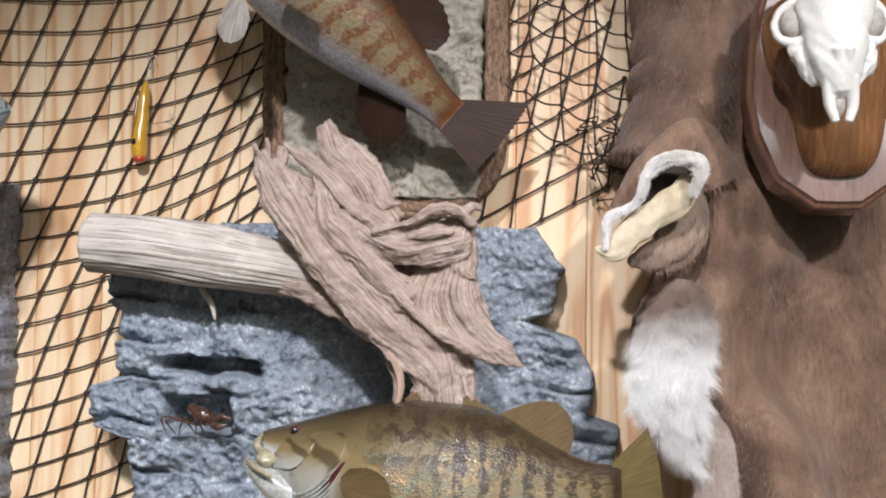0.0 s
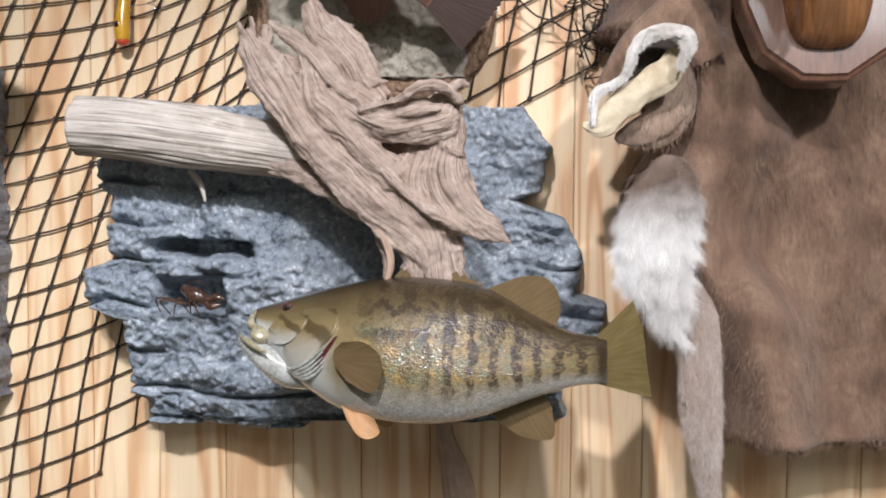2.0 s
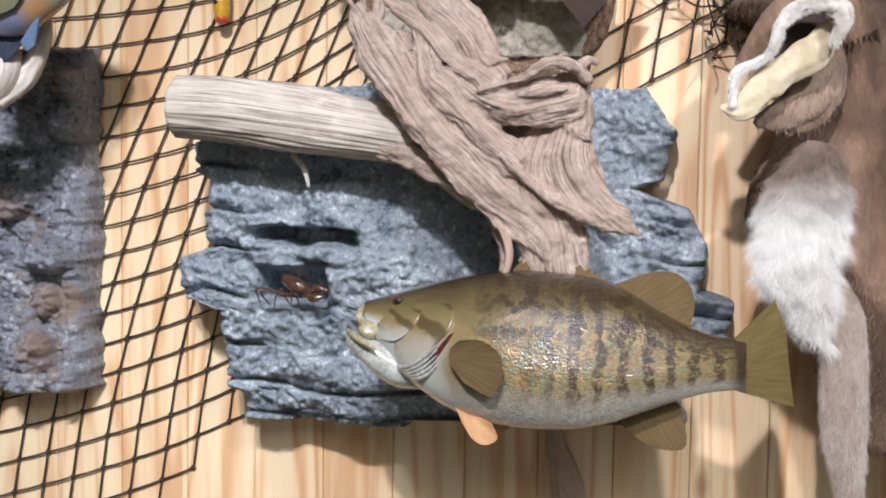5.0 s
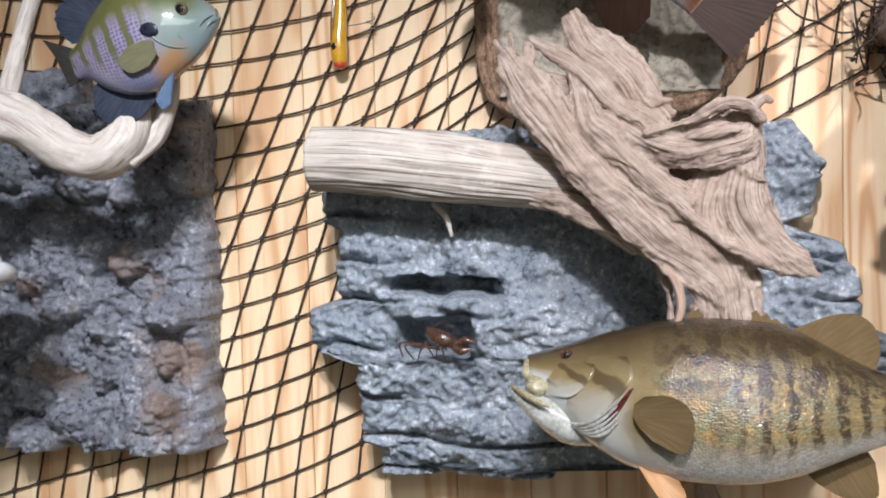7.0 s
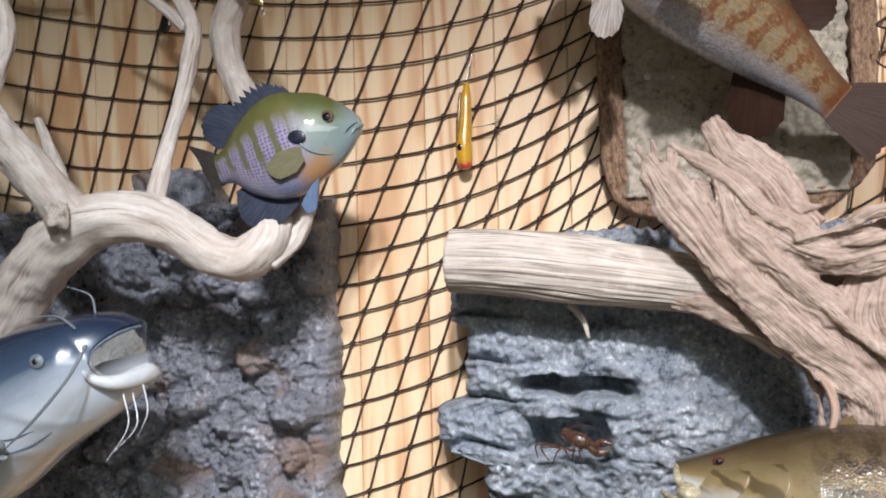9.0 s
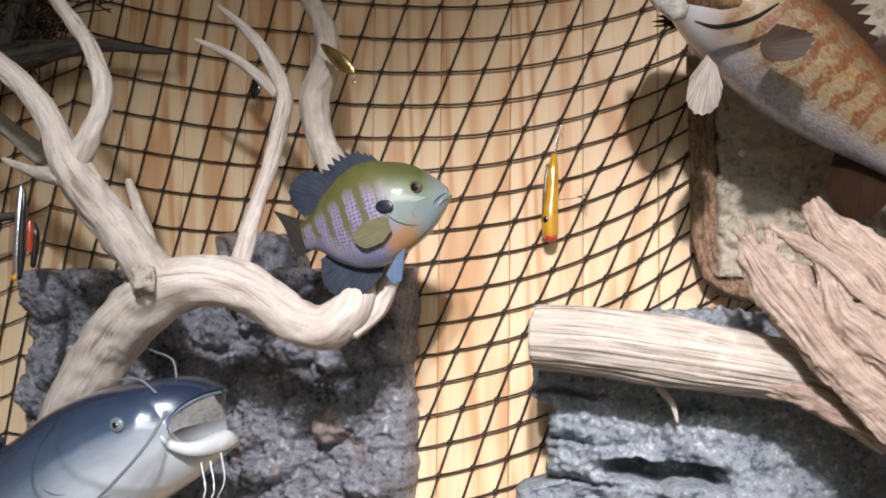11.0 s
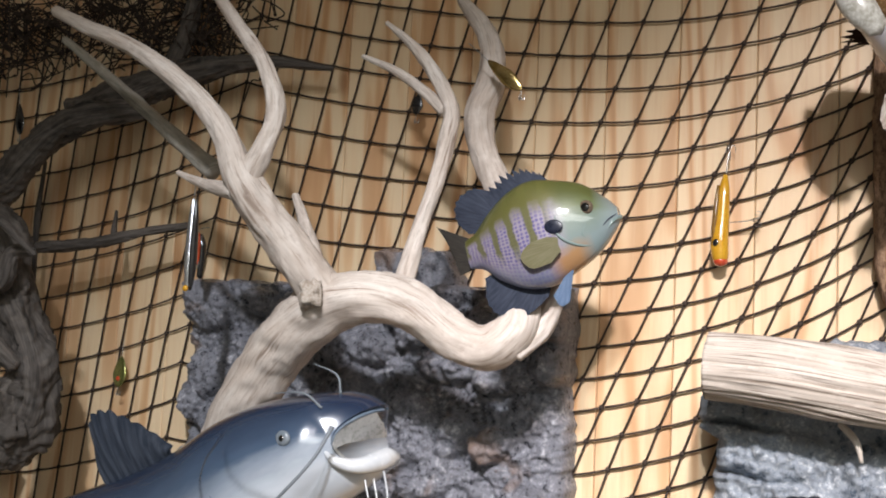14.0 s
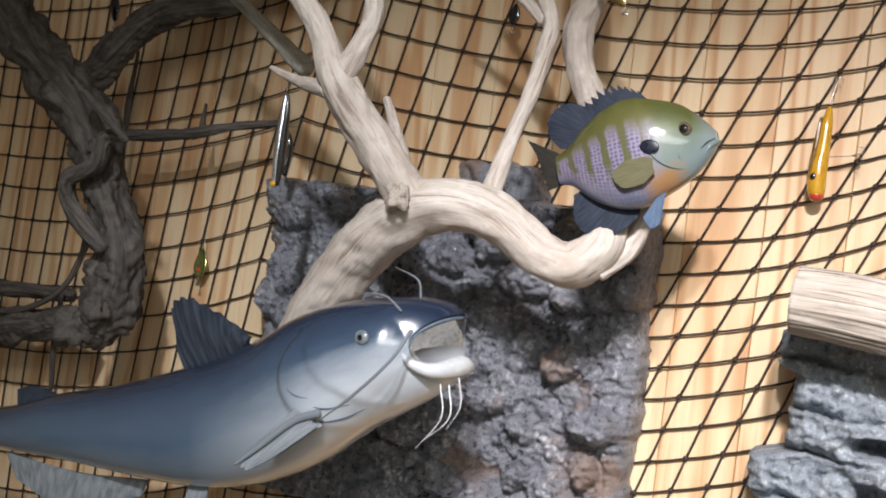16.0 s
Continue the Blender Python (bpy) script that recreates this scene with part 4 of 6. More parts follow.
eye_parts(bass2, tilt_bass((0.055, 1.205, 0.014)), 0.0075, RED_IRIS)
part("tail_fin", Geo().fan(tilted([(0.412, 1.345, 0.026), (0.42, 1.345, 0.002), (0.412, 1.345, -0.022)]), [(-0.025, 1.340, 1.739), (-0.054, 1.340, 1.696), (-0.097, 1.340, 1.645)], 15, rag=0.03), RED_FIN, bass2, "dark red-brown tail fin")
part("soft_dorsal_fin", Geo().fan(tilted([(0.25, 1.30, 0.056), (0.29, 1.31, 0.052), (0.335, 1.32, 0.042)]), tilted([(0.255, 1.30, 0.082), (0.28, 1.30, 0.100), (0.32, 1.31, 0.100), (0.350, 1.32, 0.078), (0.350, 1.32, 0.050)]), 12, rag=0.04), RED_FIN, bass2)
part("spiny_dorsal_fin", Geo().fan(tilted([(0.13, 1.27, 0.062), (0.19, 1.28, 0.066), (0.25, 1.30, 0.058)]), tilted([(0.15, 1.27, 0.092), (0.21, 1.28, 0.098), (0.265, 1.30, 0.072)]), 10, rag=0.4), RED_FIN, bass2)
part("anal_fin", Geo().fan(tilted([(0.300, 1.320, -0.044), (0.330, 1.325, -0.036), (0.365, 1.335, -0.028)]), tilted([(0.318, 1.35, -0.082), (0.350, 1.36, -0.094), (0.378, 1.36, -0.082), (0.384, 1.35, -0.052)]), 11, rag=0.02), RED_FIN, bass2)
part("pectoral_fin", Geo().fan([(-0.334, 1.172, 1.861), (-0.339, 1.172, 1.850), (-0.336, 1.172, 1.839)], [(-0.322, 1.168, 1.872), (-0.304, 1.166, 1.866), (-0.285, 1.166, 1.856), (-0.297, 1.166, 1.835), (-0.326, 1.168, 1.831)], 11, rag=0.05), RED_FIN, bass2)
part("pelvic_fin", Geo().fan(tilted([(0.128, 1.24, -0.064), (0.136, 1.24, -0.066), (0.144, 1.24, -0.067)]), tilted([(0.130, 1.24, -0.096), (0.146, 1.235, -0.120), (0.166, 1.235, -0.124), (0.176, 1.238, -0.106), (0.166, 1.24, -0.082)]), 9, rag=0.04), GREY_FIN, bass2, "pale edged belly fin")
part("pectoral_fin", Geo().fan([(-0.388, 1.290, 1.926), (-0.388, 1.290, 1.918), (-0.388, 1.290, 1.908)], [(-0.426, 1.300, 1.944), (-0.452, 1.300, 1.930), (-0.455, 1.300, 1.917), (-0.423, 1.300, 1.910)], 6, rag=0.25), RED_FIN, bass2)
part("gill_slit", Geo().tube([(-0.405, 1.205, 1.891), (-0.381, 1.195, 1.880), (-0.347, 1.185, 1.883), (-0.319, 1.180, 1.897)], [0.001, 0.003, 0.003, 0.001], 10, 30), PUPIL, bass2, "dark gill opening")


# ---- bluegill ----
def sunfish_skin():
    """Olive back, violet dashes between olive bars, teal face, orange breast: u from snout to tail, v from belly (-1) to back (1)."""
    m, t, b = nodes_of("bluegill skin")
    c = t.nodes.new("ShaderNodeTexCoord")
    sep = t.nodes.new("ShaderNodeSeparateXYZ")
    t.links.new(c.outputs["UV"], sep.inputs[0])
    u, v = sep.outputs[0], sep.outputs[1]
    soft = noise_node(t, coords(t, "UV", (8, 3, 1)), 1.0, 4, 0.6)
    level = math_node(t, "ADD", math_node(t, "MULTIPLY", v, 0.5), math_node(t, "ADD", math_node(t, "MULTIPLY", soft, 0.20), 0.40))
    olive, pale, blue = (0.112, 0.108, 0.034), (0.275, 0.245, 0.300), (0.150, 0.165, 0.235)
    col = ramp(t, level, [(0.06, blue), (0.24, pale), (0.62, pale), (0.78, olive), (0.97, (0.080, 0.085, 0.022))])
    dash = put(t, "ShaderNodeTexVoronoi", Scale=1.0, Randomness=0.25)
    t.links.new(coords(t, "UV", (36, 13, 1)), dash.inputs["Vector"])
    flank = math_node(t, "MULTIPLY", ramp(t, u, [(0.32, grey(0)), (0.40, grey(1))]), ramp(t, level, [(0.16, grey(0.4)), (0.26, grey(1)), (0.60, grey(1)), (0.74, grey(0))]))
    col = mix(t, math_node(t, "MULTIPLY", ramp(t, dash.outputs["Distance"], [(0.30, grey(0.8)), (0.46, grey(0.0))]), flank), col, (0.085, 0.070, 0.230))
    wob = noise_node(t, coords(t, "UV", (7, 3, 1)), 1.0, 3)
    ph = math_node(t, "ADD", math_node(t, "MULTIPLY", u, 8.0 * 6.283), math_node(t, "ADD", math_node(t, "MULTIPLY", wob, 3.0), math_node(t, "MULTIPLY", v, -1.2)))
    wave = math_node(t, "MULTIPLY", math_node(t, "ADD", math_node(t, "SINE", ph), 1.0), 0.5)
    bar = math_node(t, "MULTIPLY", ramp(t, wave, [(0.58, grey(0)), (0.84, grey(0.9))]), math_node(t, "MULTIPLY", ramp(t, u, [(0.34, grey(0)), (0.42, grey(1))]), ramp(t, level, [(0.22, grey(0)), (0.40, grey(1))])))
    col = mix(t, bar, col, (0.105, 0.105, 0.030))
    face = ramp(t, level, [(0.20, (0.18, 0.235, 0.24)), (0.50, (0.145, 0.19, 0.155)), (0.66, (0.10, 0.125, 0.050)), (0.85, (0.075, 0.085, 0.025))])
    col = mix(t, ramp(t, u, [(0.28, grey(1)), (0.37, grey(0))]), col, face)
    col = mix(t, ramp(t, u, [(0.02, grey(0.7)), (0.12, grey(0))]), col, (0.24, 0.29, 0.31))
    near = math_node(t, "MULTIPLY", ramp(t, u, [(0.16, grey(0)), (0.26, grey(1)), (0.36, grey(1)), (0.46, grey(0))]), ramp(t, level, [(0.16, grey(0.9)), (0.30, grey(0))]))
    col = mix(t, near, col, (0.34, 0.175, 0.065))
    t.links.new(col, b.inputs["Base Color"])
    b.inputs["Roughness"].default_value, b.inputs["Specular IOR Level"].default_value = 0.42, 0.3
    b.inputs["Coat Weight"].default_value, b.inputs["Coat Roughness"].default_value = 0.9, 0.06
    vor = put(t, "ShaderNodeTexVoronoi", Scale=1.0, Randomness=0.7)
    t.links.new(coords(t, "UV", (60, 20, 1)), vor.inputs["Vector"])
    n = bump(t, b, math_node(t, "MULTIPLY", vor.outputs["Distance"], ramp(t, u, [(0.28, grey(0)), (0.36, grey(1))])), 0.16, 0.001)
    t.links.new(n.outputs[0], b.inputs["Coat Normal"])
    return m


GILL_SKIN = sunfish_skin()
GILL_EDGE = plain("pale teal gill edge", (0.13, 0.185, 0.175), (0.19, 0.25, 0.24), 45, 0.35, 0.15, 0.001, coat=0.35)
BLUE_FIN = fin_material("dark blue fin", (0.026, 0.032, 0.048), (0.055, 0.064, 0.090))
SLATE_TAIL = fin_material("slate brown fin", (0.034, 0.031, 0.028), (0.062, 0.056, 0.048))
OLIVE_FIN = fin_material("olive fin", (0.130, 0.122, 0.065), (0.180, 0.165, 0.105))
LIGHT_BLUE_FIN = fin_material("light blue fin", (0.06, 0.10, 0.17), (0.15, 0.20, 0.29))
INK = plain("blue black ear flap", (0.005, 0.007, 0.014), (0.012, 0.015, 0.03), 60, 0.3, 0.1)
AMBER = plain("amber iris", (0.07, 0.05, 0.035), (0.14, 0.105, 0.075), 200, 0.08, 0.0, coat=1.0)
bluegill = thing("mounted_bluegill", (-0.79, 1.33, 1.69), "mounted bluegill with violet bars and orange breast on driftwood", "fish mount", "mounted fish")
GA = radians(16)


def tilt_gill(p):
    """From the fish's own axes (snout at the origin, tail towards +x) to its place, nose to the east."""
    x, y, z = p
    return (-0.692 - x * math.cos(GA) - z * -math.sin(GA) * -1, y, 1.716 - x * math.sin(GA) + z * math.cos(GA))


def gilled(points):
    return [tilt_gill(p) for p in points]


BG = lambda x: 1.245 - 0.35 * x + 1.9 * x * x
shape = [(0.0, 0.006, -0.009, 0.008), (0.010, 0.020, -0.022, 0.016), (0.032, 0.042, -0.042, 0.024), (0.06, 0.054, -0.056, 0.029), (0.09, 0.062, -0.066, 0.031), (0.12, 0.056, -0.062, 0.028), (0.15, 0.040, -0.045, 0.020), (0.172, 0.024, -0.024, 0.012), (0.190, 0.018, -0.017, 0.007)]
part("body", fish_body(Geo(), shape, BG, place=tilt_gill), GILL_SKIN, bluegill)
def on_gill(x, z, out=0.0006):
    return tilt_gill((x, skin_y(shape, BG, x, z, out), z))


part("gill_edge", Geo().tube([on_gill(0.064, 0.008), on_gill(0.067, -0.010), on_gill(0.060, -0.022), on_gill(0.046, -0.031), on_gill(0.028, -0.034)], [0.0006, 0.0014, 0.0016, 0.0015, 0.0006], 8, 34), GILL_EDGE, bluegill, "pale teal rim of the gill cover")
part("mouth_line", Geo().tube([on_gill(0.0015, -0.003), on_gill(0.010, -0.008), on_gill(0.017, -0.014)], [0.0004, 0.0009, 0.0004], 6, 16), BLUE_FIN, bluegill)
part("lower_lip", Geo().tube([tilt_gill((-0.001, 1.245, -0.006)), on_gill(0.006, -0.010, 0.0), on_gill(0.014, -0.018, -0.0005)], [0.0024, 0.0024, 0.0008], 12, 20), GILL_EDGE, bluegill)
part("cheek_line", Geo().tube([on_gill(0.034, -0.008, 0.0), on_gill(0.040, -0.020, 0.0), on_gill(0.030, -0.029, 0.0)], [0.0004, 0.0010, 0.0004], 6, 18), GILL_EDGE, bluegill)
part("ear_flap", Geo().ball(tilt_gill((0.068, BG(0.068) - 0.0315, -0.004)), (0.011, 0.0016, 0.008), 20, 12), INK, bluegill, "blue-black gill flap")
eye_parts(bluegill, tilt_gill((0.030, BG(0.03) - 0.0215, 0.010)), 0.0085, AMBER)
part("tail_fin", Geo().fan(gilled([(0.182, 1.25, 0.018), (0.186, 1.25, 0.0), (0.182, 1.25, -0.017)]), [(-0.925, 1.260, 1.700), (-0.909, 1.260, 1.679), (-0.890, 1.260, 1.640)], 12, rag=0.04), SLATE_TAIL, bluegill)
part("spiny_dorsal_fin", Geo().fan(gilled([(0.068, 1.23, 0.056), (0.10, 1.23, 0.060), (0.135, 1.235, 0.048)]), gilled([(0.078, 1.23, 0.070), (0.10, 1.23, 0.082), (0.125, 1.23, 0.080), (0.15, 1.235, 0.066)]), 9, rag=0.35), BLUE_FIN, bluegill)
part("soft_dorsal_fin", Geo().fan(gilled([(0.130, 1.235, 0.050), (0.152, 1.235, 0.038), (0.170, 1.24, 0.022)]), gilled([(0.140, 1.235, 0.066), (0.165, 1.235, 0.076), (0.188, 1.235, 0.066), (0.194, 1.24, 0.044), (0.182, 1.24, 0.024)]), 10, rag=0.05), BLUE_FIN, bluegill)
part("anal_fin", Geo().fan(gilled([(0.095, 1.235, -0.062), (0.125, 1.235, -0.056), (0.162, 1.24, -0.030)]), gilled([(0.102, 1.235, -0.076), (0.130, 1.235, -0.090), (0.160, 1.235, -0.088), (0.178, 1.24, -0.064), (0.174, 1.24, -0.034)]), 11, rag=0.05), BLUE_FIN, bluegill)
part("pectoral_fin", Geo().fan(gilled([(0.066, 1.196, -0.018), (0.067, 1.196, -0.026), (0.066, 1.197, -0.034)]), gilled([(0.078, 1.1965, -0.014), (0.100, 1.1975, -0.016), (0.114, 1.199, -0.028), (0.104, 1.1985, -0.044), (0.080, 1.1975, -0.044)]), 10, rag=0.01), OLIVE_FIN, bluegill, "folded olive side fin")
part("pelvic_fin", Geo().fan(gilled([(0.062, 1.22, -0.054), (0.068, 1.22, -0.057), (0.074, 1.22, -0.060)]), gilled([(0.072, 1.205, -0.092), (0.083, 1.205, -0.094), (0.090, 1.21, -0.080)]), 8, rag=0.05), LIGHT_BLUE_FIN, bluegill, "light blue belly fin")

# ---- channel catfish ----
CAT_SKIN = fish_skin("blue grey catfish skin", (0.205, 0.250, 0.300), (0.080, 0.125, 0.190), (0.014, 0.024, 0.052), (0.04, 0.05, 0.07), 0, scales=0, mottle=0.0, gloss=0.12, head=0.3, throat=(0.53, 0.57, 0.62))
CAT_FIN = fin_material("slate fin", (0.020, 0.026, 0.038), (0.06, 0.07, 0.09))
CAT_PALE = fin_material("pale slate fin", (0.14, 0.16, 0.18), (0.32, 0.34, 0.36))
CAT_LIP = plain("white lip skin", (0.55, 0.575, 0.60), (0.63, 0.645, 0.66), 40, 0.2, 0.15, 0.001, coat=0.8)
CAT_MOUTH = plain("grey mouth lining", (0.20, 0.20, 0.195), (0.33, 0.33, 0.32), 50, 0.3, 0.2, 0.001, coat=0.5)
CAT_FOLD = plain("slate skin and fold shading", (0.07, 0.10, 0.14), (0.13, 0.17, 0.22), 40, 0.5, 0.1)
catfish = thing("mounted_catfish", (-1.25, 1.33, 1.33), "large mounted blue-grey catfish with open white mouth", "fish mount", "mounted fish")
CB = lambda x: 1.165 + 0.10 * (x + 1.2) ** 2
cat = [(-1.86, 1.232, 1.195, 0.010), (-1.76, 1.232, 1.186, 0.022), (-1.65, 1.250, 1.188, 0.034), (-1.54, 1.288, 1.197, 0.044), (-1.44, 1.316, 1.202, 0.053), (-1.347, 1.349, 1.206, 0.062), (-1.26, 1.384, 1.214, 0.071), (-1.20, 1.416, 1.229, 0.077), (-1.15, 1.451, 1.250, 0.082), (-1.10, 1.473, 1.280, 0.084),
       (-1.05, 1.486, 1.322, 0.080), (-0.998, 1.494, 1.360, 0.074), (-0.965, 1.492, 1.386, 0.066), (-0.940, 1.482, 1.410, 0.056)]
CAT_GILL = [(1.335, -1.085), (1.350, -1.108), (1.370, -1.122), (1.390, -1.128), (1.412, -1.126), (1.430, -1.116)]
CAT_CHEEK = [(1.372, -1.040), (1.384, -1.070), (1.400, -1.088), (1.422, -1.098)]


def cat_place(p):
    """Tail to the west; the corners of the mouth are set back, and the gill plates stand proud of the flank."""
    x, y, z = -p[0], p[1], p[2]
    k = smooth(-1.05, -0.93, x)
    side = min(1.0, abs(y - CB(x)) / 0.056)
    for rim, low, high, lift in ((CAT_GILL, 1.325, 1.445, 0.0050), (CAT_CHEEK, 1.362, 1.436, 0.0030)):
        edge = lerp_table(rim, z)[0]
        y -= lift * smooth(edge - 0.003, edge + 0.004, x) * smooth(edge + 0.075, edge + 0.015, x) * smooth(low, low + 0.014, z) * smooth(high, high - 0.02, z) * smooth(0.2, 0.5, side) * (1 if y < CB(x) else 0)
    return (x - 0.042 * k * side ** 1.7 + 0.010 * k * smooth(1.46, 1.41, z), y, z - 0.008 * k * side ** 2)


cat_rows = [(-x, t, b, w) for x, t, b, w in reversed(cat)]
part("body", fish_body(Geo(), cat_rows, lambda x: CB(-x), 260, 110, 0.85, cat_place), CAT_SKIN, catfish)
part("mouth", fish_body(Geo(), [(0.9402, 1.4772, 1.4108, 0.0555), (0.942, 1.474, 1.414, 0.052), (0.955, 1.472, 1.420, 0.046), (0.985, 1.468, 1.428, 0.036), (1.01, 1.460, 1.438, 0.02)][::-1], lambda x: CB(-x), 30, 48, 0.85, cat_place), CAT_MOUTH, catfish, "grey open mouth lining")
lip = [(-0.986, -0.058, 1.430), (-0.974, -0.055, 1.420), (-0.956, -0.044, 1.415), (-0.942, -0.025, 1.418), (-0.936, 0.0, 1.422), (-0.942, 0.025, 1.418), (-0.956, 0.044, 1.415), (-0.974, 0.055, 1.420)]
g = Geo().tube([(x, CB(x) + y, z) for x, y, z in lip], [0.003, 0.006, 0.009, 0.011, 0.012, 0.011, 0.009, 0.004], 24, 90, lump=0.16, lump_scale=40, tip=0.5)
jaw = part("lower_lip", g, CAT_LIP, catfish, "thick white lower lip of the open mouth")
fuse = jaw.modifiers.new("fuse", "REMESH")
fuse.mode, fuse.voxel_size, fuse.use_smooth_shade = "VOXEL", 0.0018, True
soften = jaw.modifiers.new("soften", "SMOOTH")
soften.factor, soften.iterations = 0.5, 24
rim = []
for n in range(9):
    a = math.pi * (0.02 + 0.96 * n / 8)
    rim.append(cat_place((0.941, CB(-0.941) + 0.056 * math.copysign(abs(math.cos(a)) ** 0.85, math.cos(a)), 1.4435 + 0.0335 * math.sin(a))))
part("upper_lip", Geo().tube(rim, [0.001, 0.0015, 0.002, 0.002, 0.002, 0.002, 0.002, 0.0015, 0.001], 14, 60), CAT_FOLD, catfish)
part("eye_ring", Geo().ball((-1.0285, 1.0925, 1.4425), (0.0092, 0.0040, 0.0085), 24, 14), plain("grey eye lid", (0.13, 0.16, 0.19), (0.22, 0.25, 0.28), 60, 0.2, 0.2, coat=0.8), catfish)
eye_parts(catfish, (-1.0285, 1.0910, 1.4425), 0.0054, plain("grey iris", (0.09, 0.10, 0.11), (0.17, 0.19, 0.20), 200, 0.08, 0.0, coat=1.0))
for pts, r in (([(-0.962, 1.082, 1.460), (-0.975, 1.065, 1.425), (-1.012, 1.060, 1.382), (-1.052, 1.062, 1.347)], 0.0023),
               ([(-0.989, 1.150, 1.493), (-0.996, 1.150, 1.514), (-1.033, 1.160, 1.525)], 0.0016), ([(-0.997, 1.120, 1.477), (-1.027, 1.130, 1.491), (-1.072, 1.140, 1.488)], 0.0016),
               ([(-0.928, 1.100, 1.405), (-0.918, 1.090, 1.371), (-0.944, 1.090, 1.333)], 0.0010), ([(-0.922, 1.110, 1.405), (-0.913, 1.100, 1.371), (-0.940, 1.100, 1.342)], 0.0010), ([(-0.920, 1.130, 1.412), (-0.910, 1.120, 1.383), (-0.923, 1.120, 1.355)], 0.0010)):
    b = Geo().tube(pts, [r] + [r * 0.8] * (len(pts) - 2) + [r * 0.3], 8, 30)
    part("barbel", b, CAT_LIP if r == 0.0010 else CAT_PALE, catfish)
def on_flank(x, z, out=0.0):
    return cat_place((-x, skin_y(cat, CB, x, z, out), z))


# throat creases as darker tubes: their shading lines are put into the colour
for line in ([(-1.112, 1.352), (-1.084, 1.338), (-1.052, 1.344), (-1.020, 1.362)], [(-1.100, 1.368), (-1.070, 1.355), (-1.038, 1.364)], [(-1.118, 1.380), (-1.098, 1.366), (-1.070, 1.366)]):
    part("throat_fold", Geo().tube([on_flank(x, z) for x, z in line], [0.0003] + [0.0011] * (len(line) - 2) + [0.0003], 10, 30), CAT_FOLD, catfish)
part("dorsal_fin", Geo().fan([(-1.324, 1.170, 1.352), (-1.285, 1.170, 1.372), (-1.232, 1.170, 1.400)], [(-1.352, 1.170, 1.402), (-1.366, 1.170, 1.436), (-1.355, 1.170, 1.448), (-1.334, 1.170, 1.450), (-1.304, 1.170, 1.442), (-1.268, 1.170, 1.429), (-1.232, 1.170, 1.412)], 8, rag=0.07, thick=0.0028, ridge=0.0022, bow=-0.006), CAT_FIN, catfish, "dark slate dorsal fin with heavy rays")
part("adipose_fin", Geo().fan([(-1.554, 1.180, 1.282), (-1.590, 1.180, 1.269), (-1.627, 1.180, 1.255)], [(-1.582, 1.180, 1.287), (-1.610, 1.180, 1.286), (-1.634, 1.180, 1.277)], 4, rag=0.0, thick=0.004), CAT_FIN, catfish)
part("pectoral_fin", Geo().fan([(-1.094, 1.082, 1.352), (-1.080, 1.080, 1.346), (-1.060, 1.080, 1.338)], [(-1.134, 1.040, 1.292), (-1.134, 1.040, 1.283), (-1.120, 1.042, 1.281), (-1.092, 1.050, 1.302)], 7, rag=0.04, thick=0.004, ridge=0.001), CAT_PALE, catfish)
part("fin_spine", Geo().tube([(-1.062, 1.078, 1.352), (-1.090, 1.068, 1.338), (-1.118, 1.048, 1.306), (-1.138, 1.036, 1.284)], [0.005, 0.0045, 0.0038, 0.002], 12, 26), CAT_PALE, catfish)
part("anal_fin", Geo().fan([(-1.627, 1.170, 1.188), (-1.500, 1.170, 1.185), (-1.370, 1.170, 1.200)], [(-1.603, 1.170, 1.152), (-1.512, 1.170, 1.135), (-1.376, 1.170, 1.176)], 16, rag=0.05, thick=0.003), CAT_PALE, catfish, "pale grey anal fin")
part("pelvic_fin", Geo().fan([(-1.281, 1.150, 1.221), (-1.267, 1.150, 1.220), (-1.254, 1.150, 1.223)], [(-1.277, 1.130, 1.185), (-1.259, 1.130, 1.182), (-1.243, 1.130, 1.196)], 6, rag=0.05), CAT_PALE, catfish)
part("tail_fin", Geo().fan([(-1.85, 1.21, 1.245), (-1.865, 1.21, 1.225), (-1.85, 1.21, 1.205)], [(-1.98, 1.23, 1.33), (-1.92, 1.23, 1.225), (-1.98, 1.23, 1.12)], 16, rag=0.04), CAT_FIN, catfish)

# ---- bleached branch that carries the bluegill ----
branch = thing("driftwood_branch", (-1.02, 1.40, 1.58), "bleached forked driftwood branch mounted on the rock panel", "driftwood")
W = dict(n=44, m=90, lump=0.15, lump_scale=26, ridge=0.035, ridges=16, twist=4)
t = Geo()
t.tube([(-1.207, 1.250, 1.412), (-1.173, 1.240, 1.470), (-1.112, 1.220, 1.543), (-1.058, 1.200, 1.584), (-0.989, 1.190, 1.607), (-0.931, 1.210, 1.598), (-0.879, 1.230, 1.562), (-0.842, 1.240, 1.552), (-0.811, 1.250, 1.578), (-0.808, 1.260, 1.612)], [0.034, 0.036, 0.037, 0.037, 0.032, 0.030, 0.027, 0.027, 0.024, 0.020], seed=1, **dict(W, m=140))
t.tube([(-0.813, 1.250, 1.547), (-0.785, 1.270, 1.582), (-0.771, 1.280, 1.624), (-0.762, 1.280, 1.652)], [0.012, 0.014, 0.011, 0.006], seed=2, **W)
part("bough", t, WHITE_WOOD, branch, "curved pale bough")
t = Geo()
